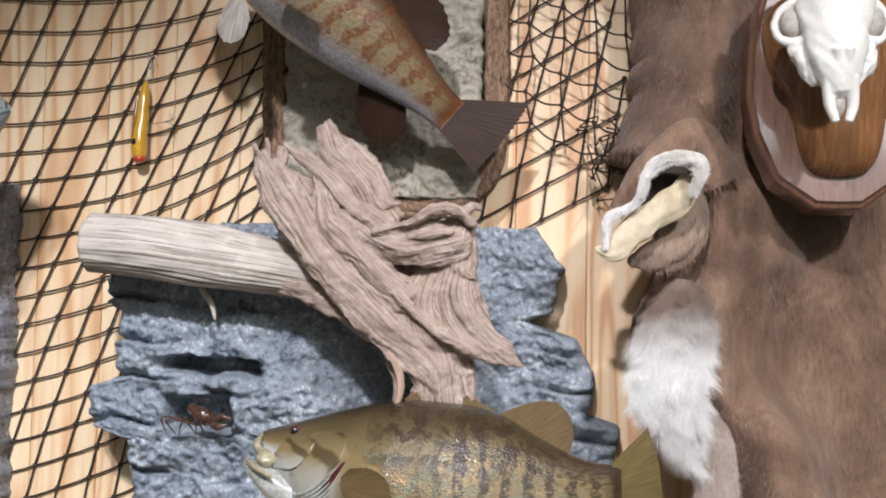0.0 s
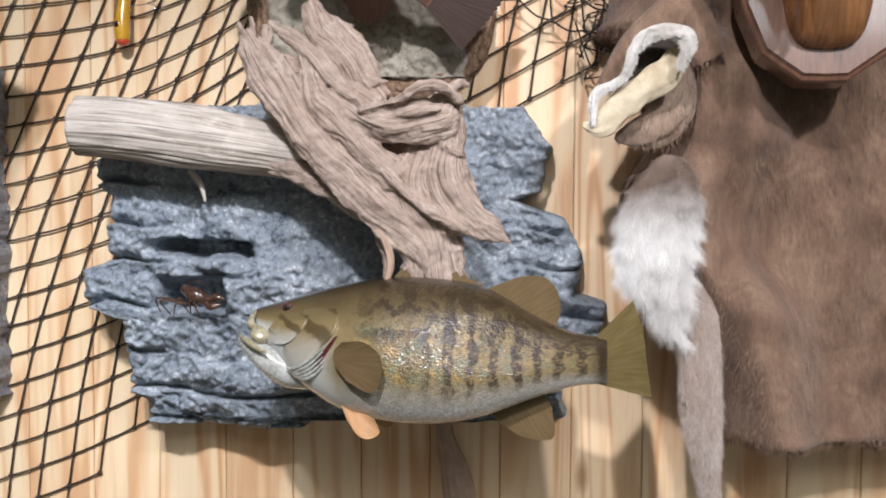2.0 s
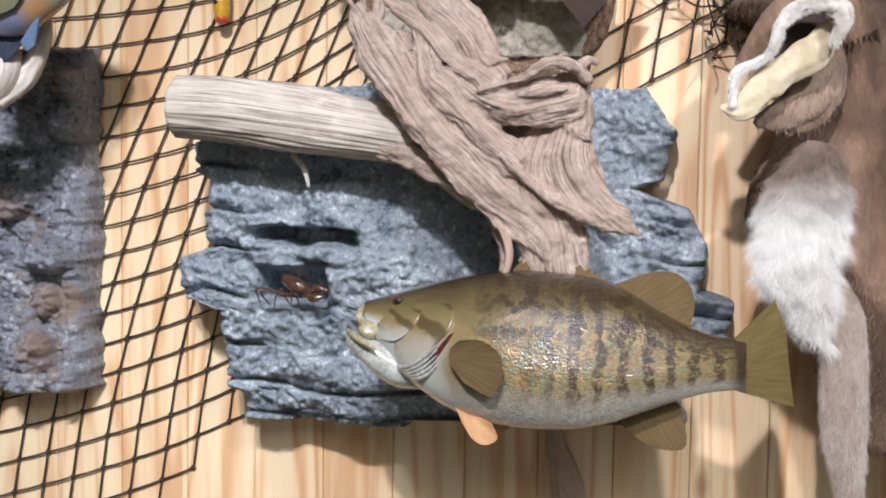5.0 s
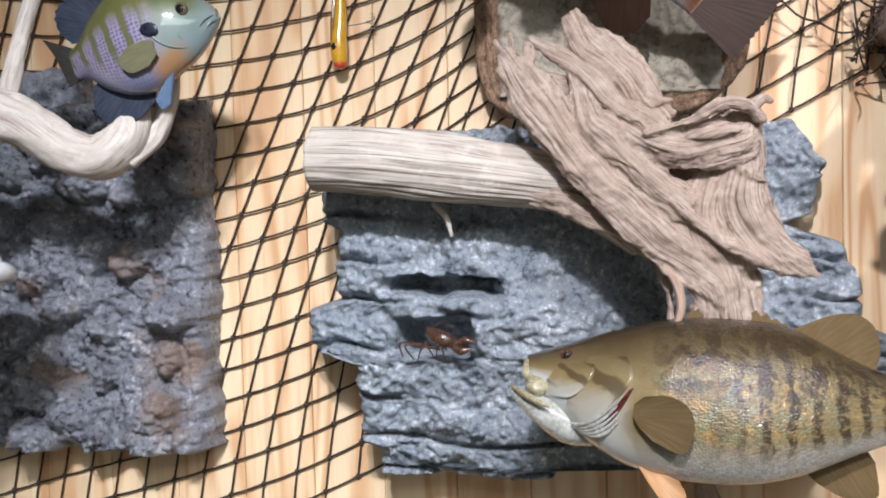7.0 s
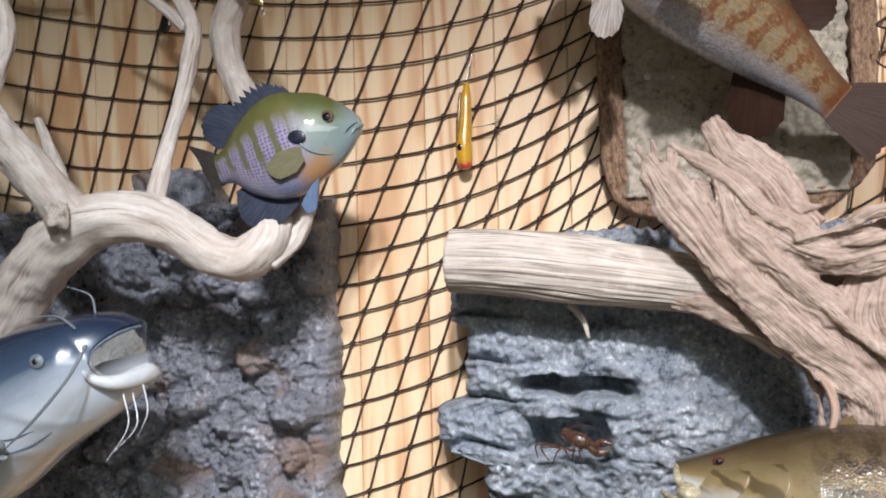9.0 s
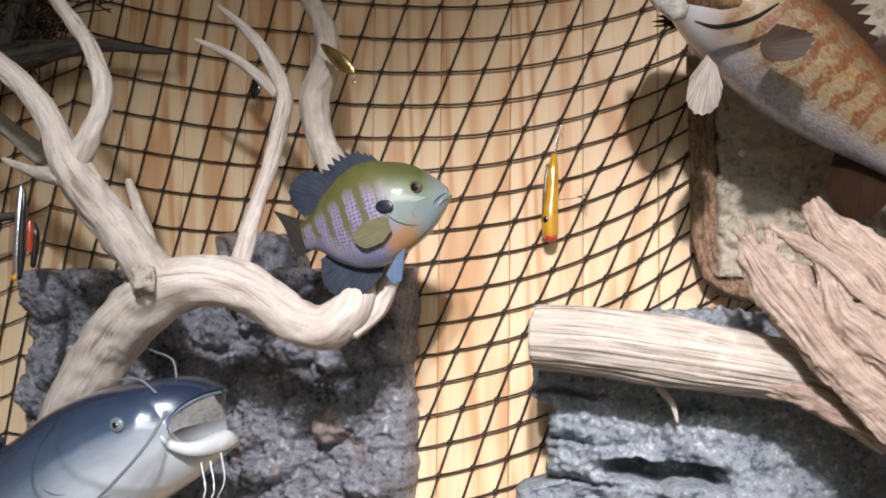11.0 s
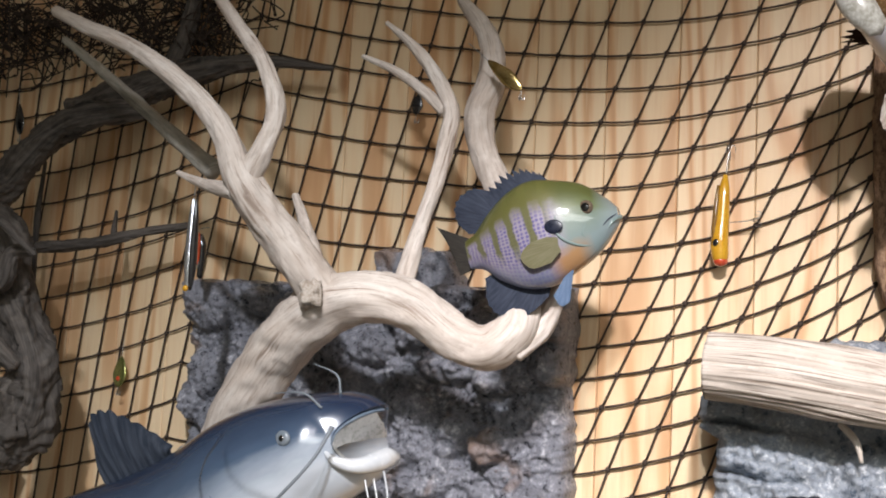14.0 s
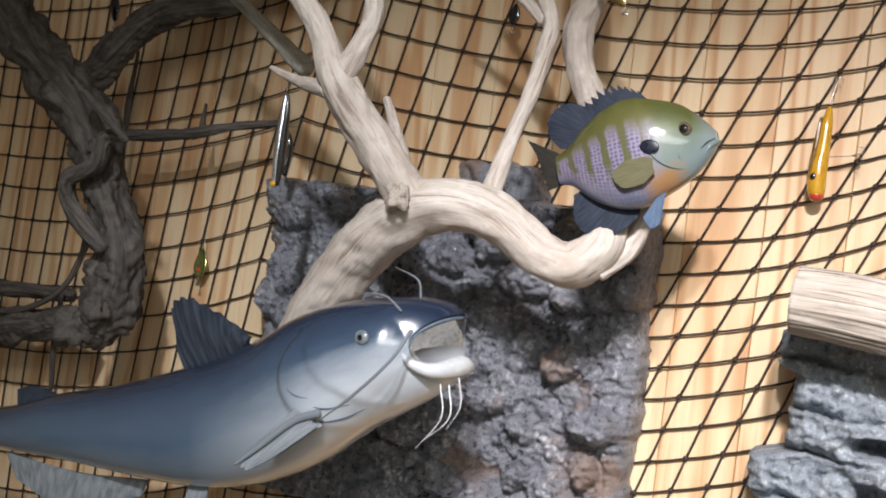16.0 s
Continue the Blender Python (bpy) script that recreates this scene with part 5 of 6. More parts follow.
t.tube([(-1.022, 1.205, 1.580), (-1.059, 1.172, 1.640), (-1.102, 1.150, 1.696), (-1.127, 1.130, 1.739), (-1.147, 1.120, 1.789), (-1.178, 1.120, 1.829), (-1.239, 1.120, 1.878), (-1.301, 1.120, 1.915), (-1.374, 1.120, 1.946), (-1.431, 1.120, 1.973)], [0.026, 0.027, 0.024, 0.022, 0.016, 0.014, 0.013, 0.011, 0.010, 0.008], seed=3, **dict(W, m=140))
t.tube([(-1.123, 1.130, 1.742), (-1.102, 1.130, 1.779), (-1.094, 1.140, 1.829), (-1.121, 1.150, 1.890), (-1.173, 1.160, 1.951), (-1.222, 1.170, 2.011), (-1.237, 1.170, 2.050)], [0.016, 0.013, 0.012, 0.010, 0.009, 0.007, 0.005], seed=4, **W)
t.tube([(-1.134, 1.130, 1.728), (-1.180, 1.150, 1.736), (-1.225, 1.170, 1.749), (-1.261, 1.180, 1.762)], [0.013, 0.009, 0.006, 0.003], seed=5, **W)
t.tube([(-1.060, 1.200, 1.652), (-1.089, 1.220, 1.697), (-1.118, 1.240, 1.739)], [0.010, 0.008, 0.005], seed=6, **W)
part("fork", t, WHITE_WOOD, branch, "pale forked limb")
t = Geo()
t.tube([(-0.948, 1.220, 1.626), (-0.936, 1.230, 1.690), (-0.920, 1.240, 1.755), (-0.911, 1.250, 1.813), (-0.913, 1.260, 1.852), (-0.947, 1.270, 1.908), (-0.980, 1.270, 1.945), (-1.018, 1.280, 1.976)], [0.013, 0.010, 0.010, 0.011, 0.011, 0.009, 0.006, 0.003], seed=7, **W)
t.tube([(-0.921, 1.260, 1.849), (-0.962, 1.270, 1.883), (-0.999, 1.270, 1.908), (-1.051, 1.280, 1.933)], [0.009, 0.007, 0.006, 0.003], seed=8, **W)
part("twig", t, WHITE_WOOD, branch)
t = Geo()
t.tube([(-0.869, 1.330, 1.760), (-0.900, 1.340, 1.824), (-0.903, 1.340, 1.866), (-0.892, 1.350, 1.911), (-0.904, 1.360, 1.974), (-0.948, 1.370, 2.033)], [0.018, 0.019, 0.020, 0.019, 0.015, 0.008], seed=9, **W)
t.tube([(-0.818, 1.320, 1.662), (-0.850, 1.330, 1.722), (-0.869, 1.330, 1.760)], [0.016, 0.016, 0.018], seed=10, **W)
part("back_limb", t, WHITE_WOOD, branch)
t = Geo()
t.ball((-1.036, 1.148, 1.606), (0.016, 0.014, 0.015), 28, 20, 0.5, 3)
KNOT_WOOD = plain("brown knot wood", (0.30, 0.24, 0.19), (0.54, 0.48, 0.42), 90, 0.8, 0.8, 0.003)
part("knot", t, KNOT_WOOD, branch, "brown broken-off knot")
part("knot", Geo().ball((-1.131, 1.116, 1.742), (0.009, 0.007, 0.009), 16, 12, 0.4, 5), KNOT_WOOD, branch)
t = Geo().tube([(-1.247, 1.240, 1.774), (-1.316, 1.250, 1.821), (-1.386, 1.250, 1.873), (-1.478, 1.260, 1.938), (-1.543, 1.260, 1.984)], [0.014, 0.011, 0.009, 0.008, 0.006], seed=11, **W)
part("grey_limb", t, weathered_wood("grey driftwood", (0.12, 0.11, 0.09), (0.28, 0.26, 0.22), (0.40, 0.37, 0.32), 6, 60), branch, "thin grey limb behind the fork")

# ---- dark driftwood ----
dark = thing("driftwood_snag", (-1.72, 1.40, 1.60), "dark weathered driftwood snag with curling roots in shade", "driftwood")
D = dict(n=52, m=100, lump=0.32, lump_scale=24, ridge=0.16, ridges=16, twist=7)
t = Geo()
t.tube([(-1.990, 1.250, 1.945), (-1.844, 1.245, 1.858), (-1.757, 1.240, 1.785), (-1.677, 1.240, 1.728), (-1.626, 1.240, 1.685), (-1.597, 1.245, 1.630), (-1.590, 1.250, 1.585), (-1.562, 1.255, 1.532), (-1.546, 1.260, 1.478), (-1.556, 1.262, 1.425), (-1.585, 1.265, 1.378), (-1.600, 1.270, 1.360)], [0.042, 0.042, 0.040, 0.042, 0.040, 0.033, 0.030, 0.032, 0.036, 0.040, 0.038, 0.026], seed=1, **dict(D, m=190, lump=0.42, lump_scale=20))
part("trunk", t, DARK_WOOD, dark, "dark knotted trunk")
for centre, size, seed in (((-1.600, 1.228, 1.372), 0.026, 3), ((-1.552, 1.226, 1.404), 0.020, 5), ((-1.660, 1.215, 1.718), 0.026, 6), ((-1.585, 1.224, 1.640), 0.018, 8), ((-1.545, 1.236, 1.462), 0.018, 9)):
    part("knot", Geo().ball(centre, (size, size * 0.8, size), 24, 18, 0.55, seed), DARK_WOOD, dark)
t = Geo()
t.tube([(-1.720, 1.290, 1.735), (-1.706, 1.330, 1.778), (-1.670, 1.340, 1.825), (-1.624, 1.345, 1.866), (-1.567, 1.350, 1.889), (-1.477, 1.370, 1.902)], [0.026, 0.026, 0.025, 0.024, 0.022, 0.015], seed=2, **D)
t.tube([(-1.624, 1.380, 1.900), (-1.525, 1.390, 1.930), (-1.419, 1.400, 1.963), (-1.294, 1.410, 1.976), (-1.177, 1.430, 1.964)], [0.026, 0.027, 0.022, 0.011, 0.003], seed=3, **D)
t.tube([(-1.470, 1.400, 1.939), (-1.436, 1.410, 2.031), (-1.425, 1.420, 2.136)], [0.016, 0.013, 0.010], seed=4, **D)
part("bough", t, DARK_WOOD, dark, "dark crooked bough")
t = Geo()
t.tube([(-1.659, 1.360, 1.679), (-1.557, 1.370, 1.688), (-1.478, 1.380, 1.705), (-1.380, 1.390, 1.720)], [0.009, 0.009, 0.007, 0.005], seed=5, **D)
t.tube([(-1.526, 1.380, 1.690), (-1.531, 1.390, 1.742)], [0.006, 0.002], seed=6, **dict(D, m=12))
t.tube([(-1.515, 1.205, 1.657), (-1.546, 1.198, 1.655), (-1.558, 1.196, 1.616), (-1.604, 1.196, 1.590), (-1.602, 1.200, 1.557), (-1.575, 1.205, 1.527), (-1.542, 1.215, 1.495)], [0.006, 0.010, 0.011, 0.012, 0.012, 0.013, 0.010], seed=7, **D)
t.tube([(-1.569, 1.170, 1.713), (-1.511, 1.160, 1.678), (-1.479, 1.170, 1.650)], [0.006, 0.005, 0.003], seed=8, **D)
part("root_curl", t, DARK_WOOD, dark)
t = Geo()
t.tube([(-2.034, 1.380, 1.382), (-1.922, 1.380, 1.396), (-1.750, 1.380, 1.403)], [0.014, 0.014, 0.010], seed=9, **D)
t.tube([(-1.997, 1.360, 1.315), (-1.874, 1.360, 1.335), (-1.691, 1.340, 1.368)], [0.030, 0.030, 0.024], seed=10, **D)
part("stump", t, DARK_WOOD, dark)
part("vine", Geo().tube([(-1.885, 1.330, 1.358), (-1.795, 1.330, 1.377), (-1.726, 1.330, 1.419), (-1.679, 1.320, 1.488), (-1.650, 1.300, 1.539)], [0.004, 0.005, 0.005, 0.005, 0.003], 10, 40, lump=0.2), DARK_WOOD, dark)
part("vine", Geo().tube([(-1.755, 1.360, 1.406), (-1.771, 1.370, 1.328), (-1.773, 1.380, 1.241)], [0.004, 0.005, 0.004], 10, 24, lump=0.2), DARK_WOOD, dark)
part("vine", Geo().tube([(-1.714, 1.420, 1.831), (-1.721, 1.420, 1.724), (-1.717, 1.420, 1.597), (-1.715, 1.420, 1.568)], [0.003, 0.005, 0.004, 0.002], 10, 24, lump=0.3), DARK_WOOD, dark)


# ---- deer hide ----
HIDE_FUR = fur_material("grey brown deer fur", (0.103, 0.057, 0.035), (0.198, 0.118, 0.075), (0.315, 0.206, 0.138))
LIGHT_FUR = fur_material("white deer fur", (0.45, 0.40, 0.35), (0.68, 0.65, 0.61), (0.80, 0.78, 0.75))
TUFT_FUR = fur_material("white and fawn deer fur", (0.72, 0.68, 0.64), (0.84, 0.82, 0.79), (0.90, 0.885, 0.87), 0.2, (0.20, 0.14, 0.105))
TAN_FUR = fur_material("pale tan fur", (0.26, 0.195, 0.155), (0.42, 0.335, 0.285), (0.60, 0.53, 0.475))
TAN_SKIN = plain("tanned skin side", (0.46, 0.37, 0.24), (0.66, 0.57, 0.41), 22, 0.7, 0.5, 0.003)
hide = thing("deer_hide", (0.45, WALL, 1.50), "grey-brown tanned deer hide hanging on the pine wall", "hide")
HIDE_LEFT = [(1.10, 0.238), (1.177, 0.222), (1.25, 0.208), (1.30, 0.190), (1.345, 0.160), (1.375, 0.128), (1.42, 0.118), (1.47, 0.124), (1.525, 0.152), (1.60, 0.150), (1.65, 0.130), (1.68, 0.082), (1.70, 0.090), (1.75, 0.108), (1.86, 0.114), (2.20, 0.12)]


def hide_depth(x, z):
    e = max(0.0, x - lerp_table(HIDE_LEFT, z)[0])
    d = 0.125 + 0.075 * smooth(0.0, 0.08, e) - 0.055 * smooth(0.09, 0.17, e)
    d += 0.030 * nz(x * 5, z * 3.2, 1.0, 2) + 0.018 * nz(x * 12, z * 7, 4.0, 3)
    d -= 0.022 * smooth(0.035, 0.0, abs(x - 0.235 - 0.02 * nz(1, z * 4, 2)))
    return max(0.02, d)


part("body", slab(Geo(), lambda z: lerp_table(HIDE_LEFT, z)[0], lambda z: 0.95, 1.135, 2.20, WALL - 0.002, hide_depth, 130, 150, (0, 0.6, 0.8, 0.95), 0.008), HIDE_FUR, hide)


def leg_strip(name, pts, radii, material, flat, seed):
    return part(name, Geo().tube(pts, radii, 40, 110, flat=flat, lump=0.16, lump_scale=13, ridge=0.05, ridges=5, seed=seed, tip=0.2), material, hide)


leg_strip("white_tuft", [(0.172, 1.285, 1.505), (0.158, 1.282, 1.460), (0.150, 1.276, 1.420), (0.146, 1.274, 1.386), (0.158, 1.278, 1.352), (0.172, 1.288, 1.315), (0.182, 1.298, 1.282)], [0.016, 0.034, 0.040, 0.038, 0.026, 0.011, 0.003], TUFT_FUR, 0.5, 3)
leg_strip("shank", [(0.188, 1.308, 1.372), (0.203, 1.308, 1.310), (0.210, 1.308, 1.240), (0.213, 1.310, 1.178), (0.222, 1.318, 1.114), (0.234, 1.330, 1.041)], [0.010, 0.024, 0.024, 0.024, 0.016, 0.008], TAN_FUR, 0.4, 4)
leg_strip("roll", [(0.082, 1.275, 1.591), (0.111, 1.270, 1.625), (0.145, 1.270, 1.664), (0.179, 1.275, 1.679), (0.207, 1.280, 1.624)], [0.010, 0.020, 0.024, 0.026, 0.02], HIDE_FUR, 0.6, 5)
cuff = Geo()
cuff.tube([(0.067, 1.240, 1.544), (0.071, 1.240, 1.579), (0.101, 1.230, 1.597), (0.113, 1.220, 1.629), (0.135, 1.215, 1.648), (0.165, 1.210, 1.646), (0.173, 1.210, 1.632), (0.166, 1.215, 1.606)], [0.003, 0.005, 0.0045, 0.006, 0.007, 0.009, 0.008, 0.004], 16, 80, lump=0.6, lump_scale=55)
part("cuff", cuff, LIGHT_FUR, hide, "white fur rim of the rolled leg skin")
lining = Geo()
lining.tube([(0.056, 1.246, 1.543), (0.078, 1.246, 1.541), (0.100, 1.244, 1.566), (0.128, 1.240, 1.588), (0.152, 1.236, 1.604), (0.166, 1.235, 1.628)], [0.003, 0.013, 0.017, 0.018, 0.018, 0.010], 28, 60, flat=0.35, lump=0.3, lump_scale=45)
part("lining", lining, TAN_SKIN, hide, "cream skin side inside the roll")
# dark tube whose colour stands in for the shade inside the roll
roll_shade = Geo().tube([(0.114, 1.265, 1.597), (0.134, 1.260, 1.624), (0.157, 1.260, 1.642)], [0.012, 0.018, 0.016], 16, 24, flat=0.4)
part("hollow", roll_shade, plain("skin darkened as shade", (0.02, 0.014, 0.010), (0.05, 0.036, 0.026), 40, 0.9), hide)
flap = Geo().tube([(0.100, 1.290, 1.530), (0.125, 1.282, 1.536), (0.152, 1.278, 1.548), (0.172, 1.282, 1.585), (0.180, 1.288, 1.62)], [0.006, 0.018, 0.026, 0.024, 0.014], 28, 50, flat=0.45, lump=0.3, lump_scale=28)
part("flap", flap, fur_material("fawn fur", (0.17, 0.115, 0.08), (0.29, 0.205, 0.15), (0.38, 0.29, 0.22)), hide)


def hairs(ob_names, count, length, seed, material, label, spread=0.25, clump=0.35):
    """Short hairs on the hide's skins, lying downwards."""
    random.seed(seed)
    g = Geo()
    faces = []
    for o in hide.children:
        if o.name.split(".")[0] in ob_names:
            faces += [(o.data, p) for p in o.data.polygons if p.normal.y < 0.2]
    weight = np.cumsum([p.area for _, p in faces])
    for _ in range(count):
        me, p = faces[int(np.searchsorted(weight, random.random() * weight[-1]))]
        vs = [me.vertices[i].co for i in p.vertices]
        a, b = random.random(), random.random()
        c = vs[0].lerp(vs[1], a).lerp(vs[-1].lerp(vs[-2], a), b)
        lean = clump * nz(c.x * 70, c.y * 70, c.z * 45, 2)
        d = Vector((random.gauss(0, spread) + lean, 0, -1 + 0.4 * abs(lean))) + p.normal * (random.uniform(0.12, 0.4) + 0.5 * clump * abs(nz(c.x * 50, 3.0, c.z * 40, 2)))
        d.normalize()
        l = length * random.uniform(0.5, 1.2)
        s = Vector((1, 0, random.gauss(0, 0.2))) * 0.00045
        q = len(g.v)
        g.v += [tuple(c - s), tuple(c + s), tuple(c + d * l)]
        g.uv += [(0, 0), (0, 0), (0, 1)]
        g.f.append((q, q + 1, q + 2))
    tagged(part("fur", g, material, hide, label, False), kind="stuff")


hairs(("body", "roll", "flap"), 66000, 0.011, 5, HIDE_FUR, "short grey-brown hair")
hairs(("shank",), 9000, 0.012, 7, TAN_FUR, "short pale hair on the leg")
hairs(("white_tuft",), 24000, 0.030, 6, TUFT_FUR, "long white hair", 0.22, 1.3)
hairs(("cuff",), 4000, 0.0045, 9, LIGHT_FUR, "short white hair", 0.6)

# ---- plaque and skull ----
PLAQUE_WOOD = plain("dark walnut varnish", (0.12, 0.055, 0.032), (0.21, 0.100, 0.058), 12, 0.34, 0.1, 0.001, coat=0.9, stretch=(6, 1, 0.6))
INNER_WOOD = plain("brown walnut varnish", (0.17, 0.068, 0.022), (0.30, 0.135, 0.05), 12, 0.22, 0.1, 0.001, coat=0.9, stretch=(6, 1, 0.6))
BONE = plain("white bone", (0.76, 0.72, 0.65), (0.86, 0.84, 0.80), 50, 0.55, 0.4, 0.001)
# darker copy of the bone; its tone paints the shade of the openings
BONE_SHADE = plain("bone darkened as shade", (0.30, 0.26, 0.22), (0.50, 0.46, 0.41), 50, 0.8)


def shield(geo, cx, cz, half, y0, rows, round_off):
    """A board with a cut outline: the half outline is mirrored; rows of (y, scale) step its front in."""
    outline = half + [(-x, z) for x, z in reversed(half[1:-1])]
    if round_off:
        loop = outline + outline[:3]
        outline = [tuple(p) for p in spline(loop, 12 * len(loop) + 1)[12:12 + 12 * len(outline)]]
        k = len(loop) - 1
        pts = spline(loop, 10 * k + 1)
        outline = [tuple(p) for p in pts[10:10 + 10 * (len(half) * 2 - 2)]]
    n, base = len(outline), len(geo.v)
    for y, k in [(y0, 1.0)] + rows:
        for x, z in outline:
            geo.v.append((cx + x * k, y, cz + z * k))
            geo.uv.append((x, z))
    for r in range(len(rows)):
        for i in range(n):
            a, b = base + r * n + i, base + r * n + (i + 1) % n
            geo.f.append((a, b, b + n, a + n))
    geo.f.append(tuple(base + len(rows) * n + i for i in range(n)))
    return geo


PX = 0.327
plaque = thing("trophy_plaque", (PX, 1.26, 1.72), "dark varnished walnut trophy plaque over the deer hide", "plaque")
half = [(0.0, -0.136), (0.026, -0.135), (0.070, -0.104), (0.092, -0.05), (0.100, 0.0), (0.096, 0.06), (0.082, 0.12), (0.045, 0.165), (0.0, 0.18)]
part("backboard", shield(Geo(), PX, 1.722, half, 1.262, [(1.224, 1.0), (1.219, 0.985), (1.217, 0.955), (1.212, 0.935)], False), PLAQUE_WOOD, plaque, "", False)
part("spacer", shield(Geo(), PX, 1.74, [(x * 0.5, z * 0.5) for x, z in half], 1.352, [(1.263, 1.0)], False), PLAQUE_WOOD, plaque, "", False)
half = [(0.0, -0.100), (0.030, -0.094), (0.044, -0.070), (0.055, -0.02), (0.080, 0.035), (0.082, 0.085), (0.05, 0.12), (0.0, 0.128)]
dome = [(1.214 - 0.048 * math.sin(k * math.pi / 18) ** 0.8, 0.05 + 0.95 * math.cos(k * math.pi / 18)) for k in range(1, 10)]
part("raised_block", shield(Geo(), PX, 1.722, half, 1.216, dome, True), INNER_WOOD, plaque, "lighter brown raised wooden block")
plaque.rotation_euler = (radians(-4.0), 0, 0)
skull = thing("animal_skull", (0.303, 1.165, 1.76), "white bleached animal skull hanging on a walnut plaque", "skull")
s = Geo()
axis = [Vector(p) for p in ((0.301, 1.140, 1.849), (0.299, 1.125, 1.810), (0.296, 1.112, 1.776), (0.298, 1.108, 1.736), (0.301, 1.108, 1.703), (0.304, 1.110, 1.679))]
s.tube([tuple(p) for p in axis[:5]], [0.046, 0.046, 0.037, 0.029, 0.014], 48, 80, flat=0.8, lump=0.10, lump_scale=40)
eyes = axis[2]
for e in (-1, 1):
    loop = [(eyes.x + e * (0.038 + 0.019 * math.cos(a)), eyes.y + 0.004 + 0.012 * math.cos(a), eyes.z + 0.004 + 0.021 * math.sin(a)) for a in [math.pi * 2 * i / 8 for i in range(9)]]
    s.tube(loop, [0.0062] * 9, 12, 50, lump=0.25, lump_scale=60)
    s.tube([(eyes.x + e * 0.034, eyes.y + 0.008, eyes.z - 0.02), (axis[3].x + e * 0.030, axis[3].y + 0.010, axis[3].z), (axis[3].x + e * 0.020, axis[3].y + 0.008, axis[3].z - 0.022)], [0.012, 0.011, 0.006], 14, 24, lump=0.4, lump_scale=70)
    s.tube([tuple(axis[3].lerp(axis[4], 0.5) + Vector((e * 0.013, -0.008, 0))), tuple(axis[4] + Vector((e * 0.0125, -0.002, 0))), tuple(axis[4].lerp(axis[5], 0.6) + Vector((e * 0.0115, 0, 0))), tuple(axis[5] + Vector((e * 0.0065, 0, -0.006)))], [0.006, 0.0066, 0.006, 0.0045], 14, 24, lump=0.1)
    s.tube([tuple(axis[3] + Vector((e * 0.006, -0.022, 0.01))), tuple(axis[4] + Vector((e * 0.004, -0.010, 0.014)))], [0.006, 0.003], 12, 16)
link_ob = link("bone", s, BONE)
fuse = link_ob.modifiers.new("fuse", "REMESH")
fuse.mode, fuse.voxel_size, fuse.use_smooth_shade = "VOXEL", 0.0013, True
soften = link_ob.modifiers.new("soften", "SMOOTH")
soften.factor, soften.iterations = 0.5, 4
link_ob.parent = skull
link_ob.matrix_parent_inverse = Matrix.Translation(-skull.location)
# balls that fill the sockets and nose, coloured as the shade there
for e in (-1, 1):
    part("eye_socket", Geo().ball((eyes.x + e * 0.040, eyes.y + 0.007, eyes.z + 0.004), (0.015, 0.011, 0.018), 20, 14), BONE_SHADE, skull)
part("nasal_hollow", Geo().ball(tuple(axis[4] + Vector((0, 0.006, -0.006))), (0.008, 0.008, 0.020), 16, 12), BONE_SHADE, skull)

# ---- lures ----
YELLOW = plain("yellow lacquer", (0.54, 0.26, 0.015), (0.64, 0.36, 0.03), 60, 0.15, 0.05, coat=1.0)
RED = plain("red lacquer", (0.50, 0.05, 0.02), (0.60, 0.09, 0.03), 60, 0.15, 0.05, coat=1.0)
BLACK = plain("black lacquer", (0.006, 0.006, 0.007), (0.015, 0.015, 0.016), 60, 0.15, 0.05, coat=1.0)
FOIL = plain("silver foil", (0.50, 0.53, 0.56), (0.75, 0.77, 0.80), 260, 0.15, 0.6, 0.001, metal=0.9, coat=1.0)
GOLD = plain("brass spoon", (0.50, 0.36, 0.13), (0.70, 0.54, 0.25), 90, 0.14, 0.1, metal=1.0)
GREEN_GOLD = plain("green gold spoon", (0.22, 0.26, 0.07), (0.45, 0.42, 0.14), 60, 0.12, 0.1, metal=0.8, coat=1.0)


def treble(geo, p, size, down=-1):
    """A treble hook: a shank and three barbed bends."""
    geo.tube([p, (p[0], p[1], p[2] + down * size)], [0.0007] * 2, 6, 4)
    for a in (0.3, 2.4, 4.5):
        ex, ey = math.cos(a) * size * 0.45, math.sin(a) * size * 0.35
        b = p[2] + down * size
        geo.tube([(p[0], p[1], b), (p[0] + ex * 0.6, p[1] + ey * 0.6, b + down * size * 0.3), (p[0] + ex, p[1] + ey, b), (p[0] + ex, p[1] + ey, b - down * size * 0.35)], [0.0007, 0.0007, 0.0006, 0.0002], 6, 12)
    return geo


yellow = thing("fishing_lure", (-0.60, 1.465, 1.74), "yellow wooden plug lure with red nose on the net", "lure", "lures")
part("plug", Geo().tube([(-0.598, 1.462, 1.795), (-0.599, 1.460, 1.775), (-0.601, 1.458, 1.735), (-0.603, 1.456, 1.705), (-0.602, 1.456, 1.685), (-0.602, 1.457, 1.677)], [0.003, 0.007, 0.0095, 0.0115, 0.0105, 0.006], 24, 50), YELLOW, yellow)
part("nose", Geo().ball((-0.6015, 1.4555, 1.680), (0.0095, 0.0095, 0.0075), 18, 12), RED, yellow, "red nose")
part("back_stripe", Geo().tube([(-0.606, 1.455, 1.780), (-0.609, 1.452, 1.74), (-0.611, 1.450, 1.70)], [0.002, 0.0035, 0.002], 8, 20), plain("brown lacquer", (0.12, 0.06, 0.01), (0.25, 0.13, 0.02), 60, 0.2, coat=1.0), yellow)
part("painted_eye", Geo().ball((-0.606, 1.446, 1.703), (0.0048, 0.002, 0.0055), 14, 8), BLACK, yellow)
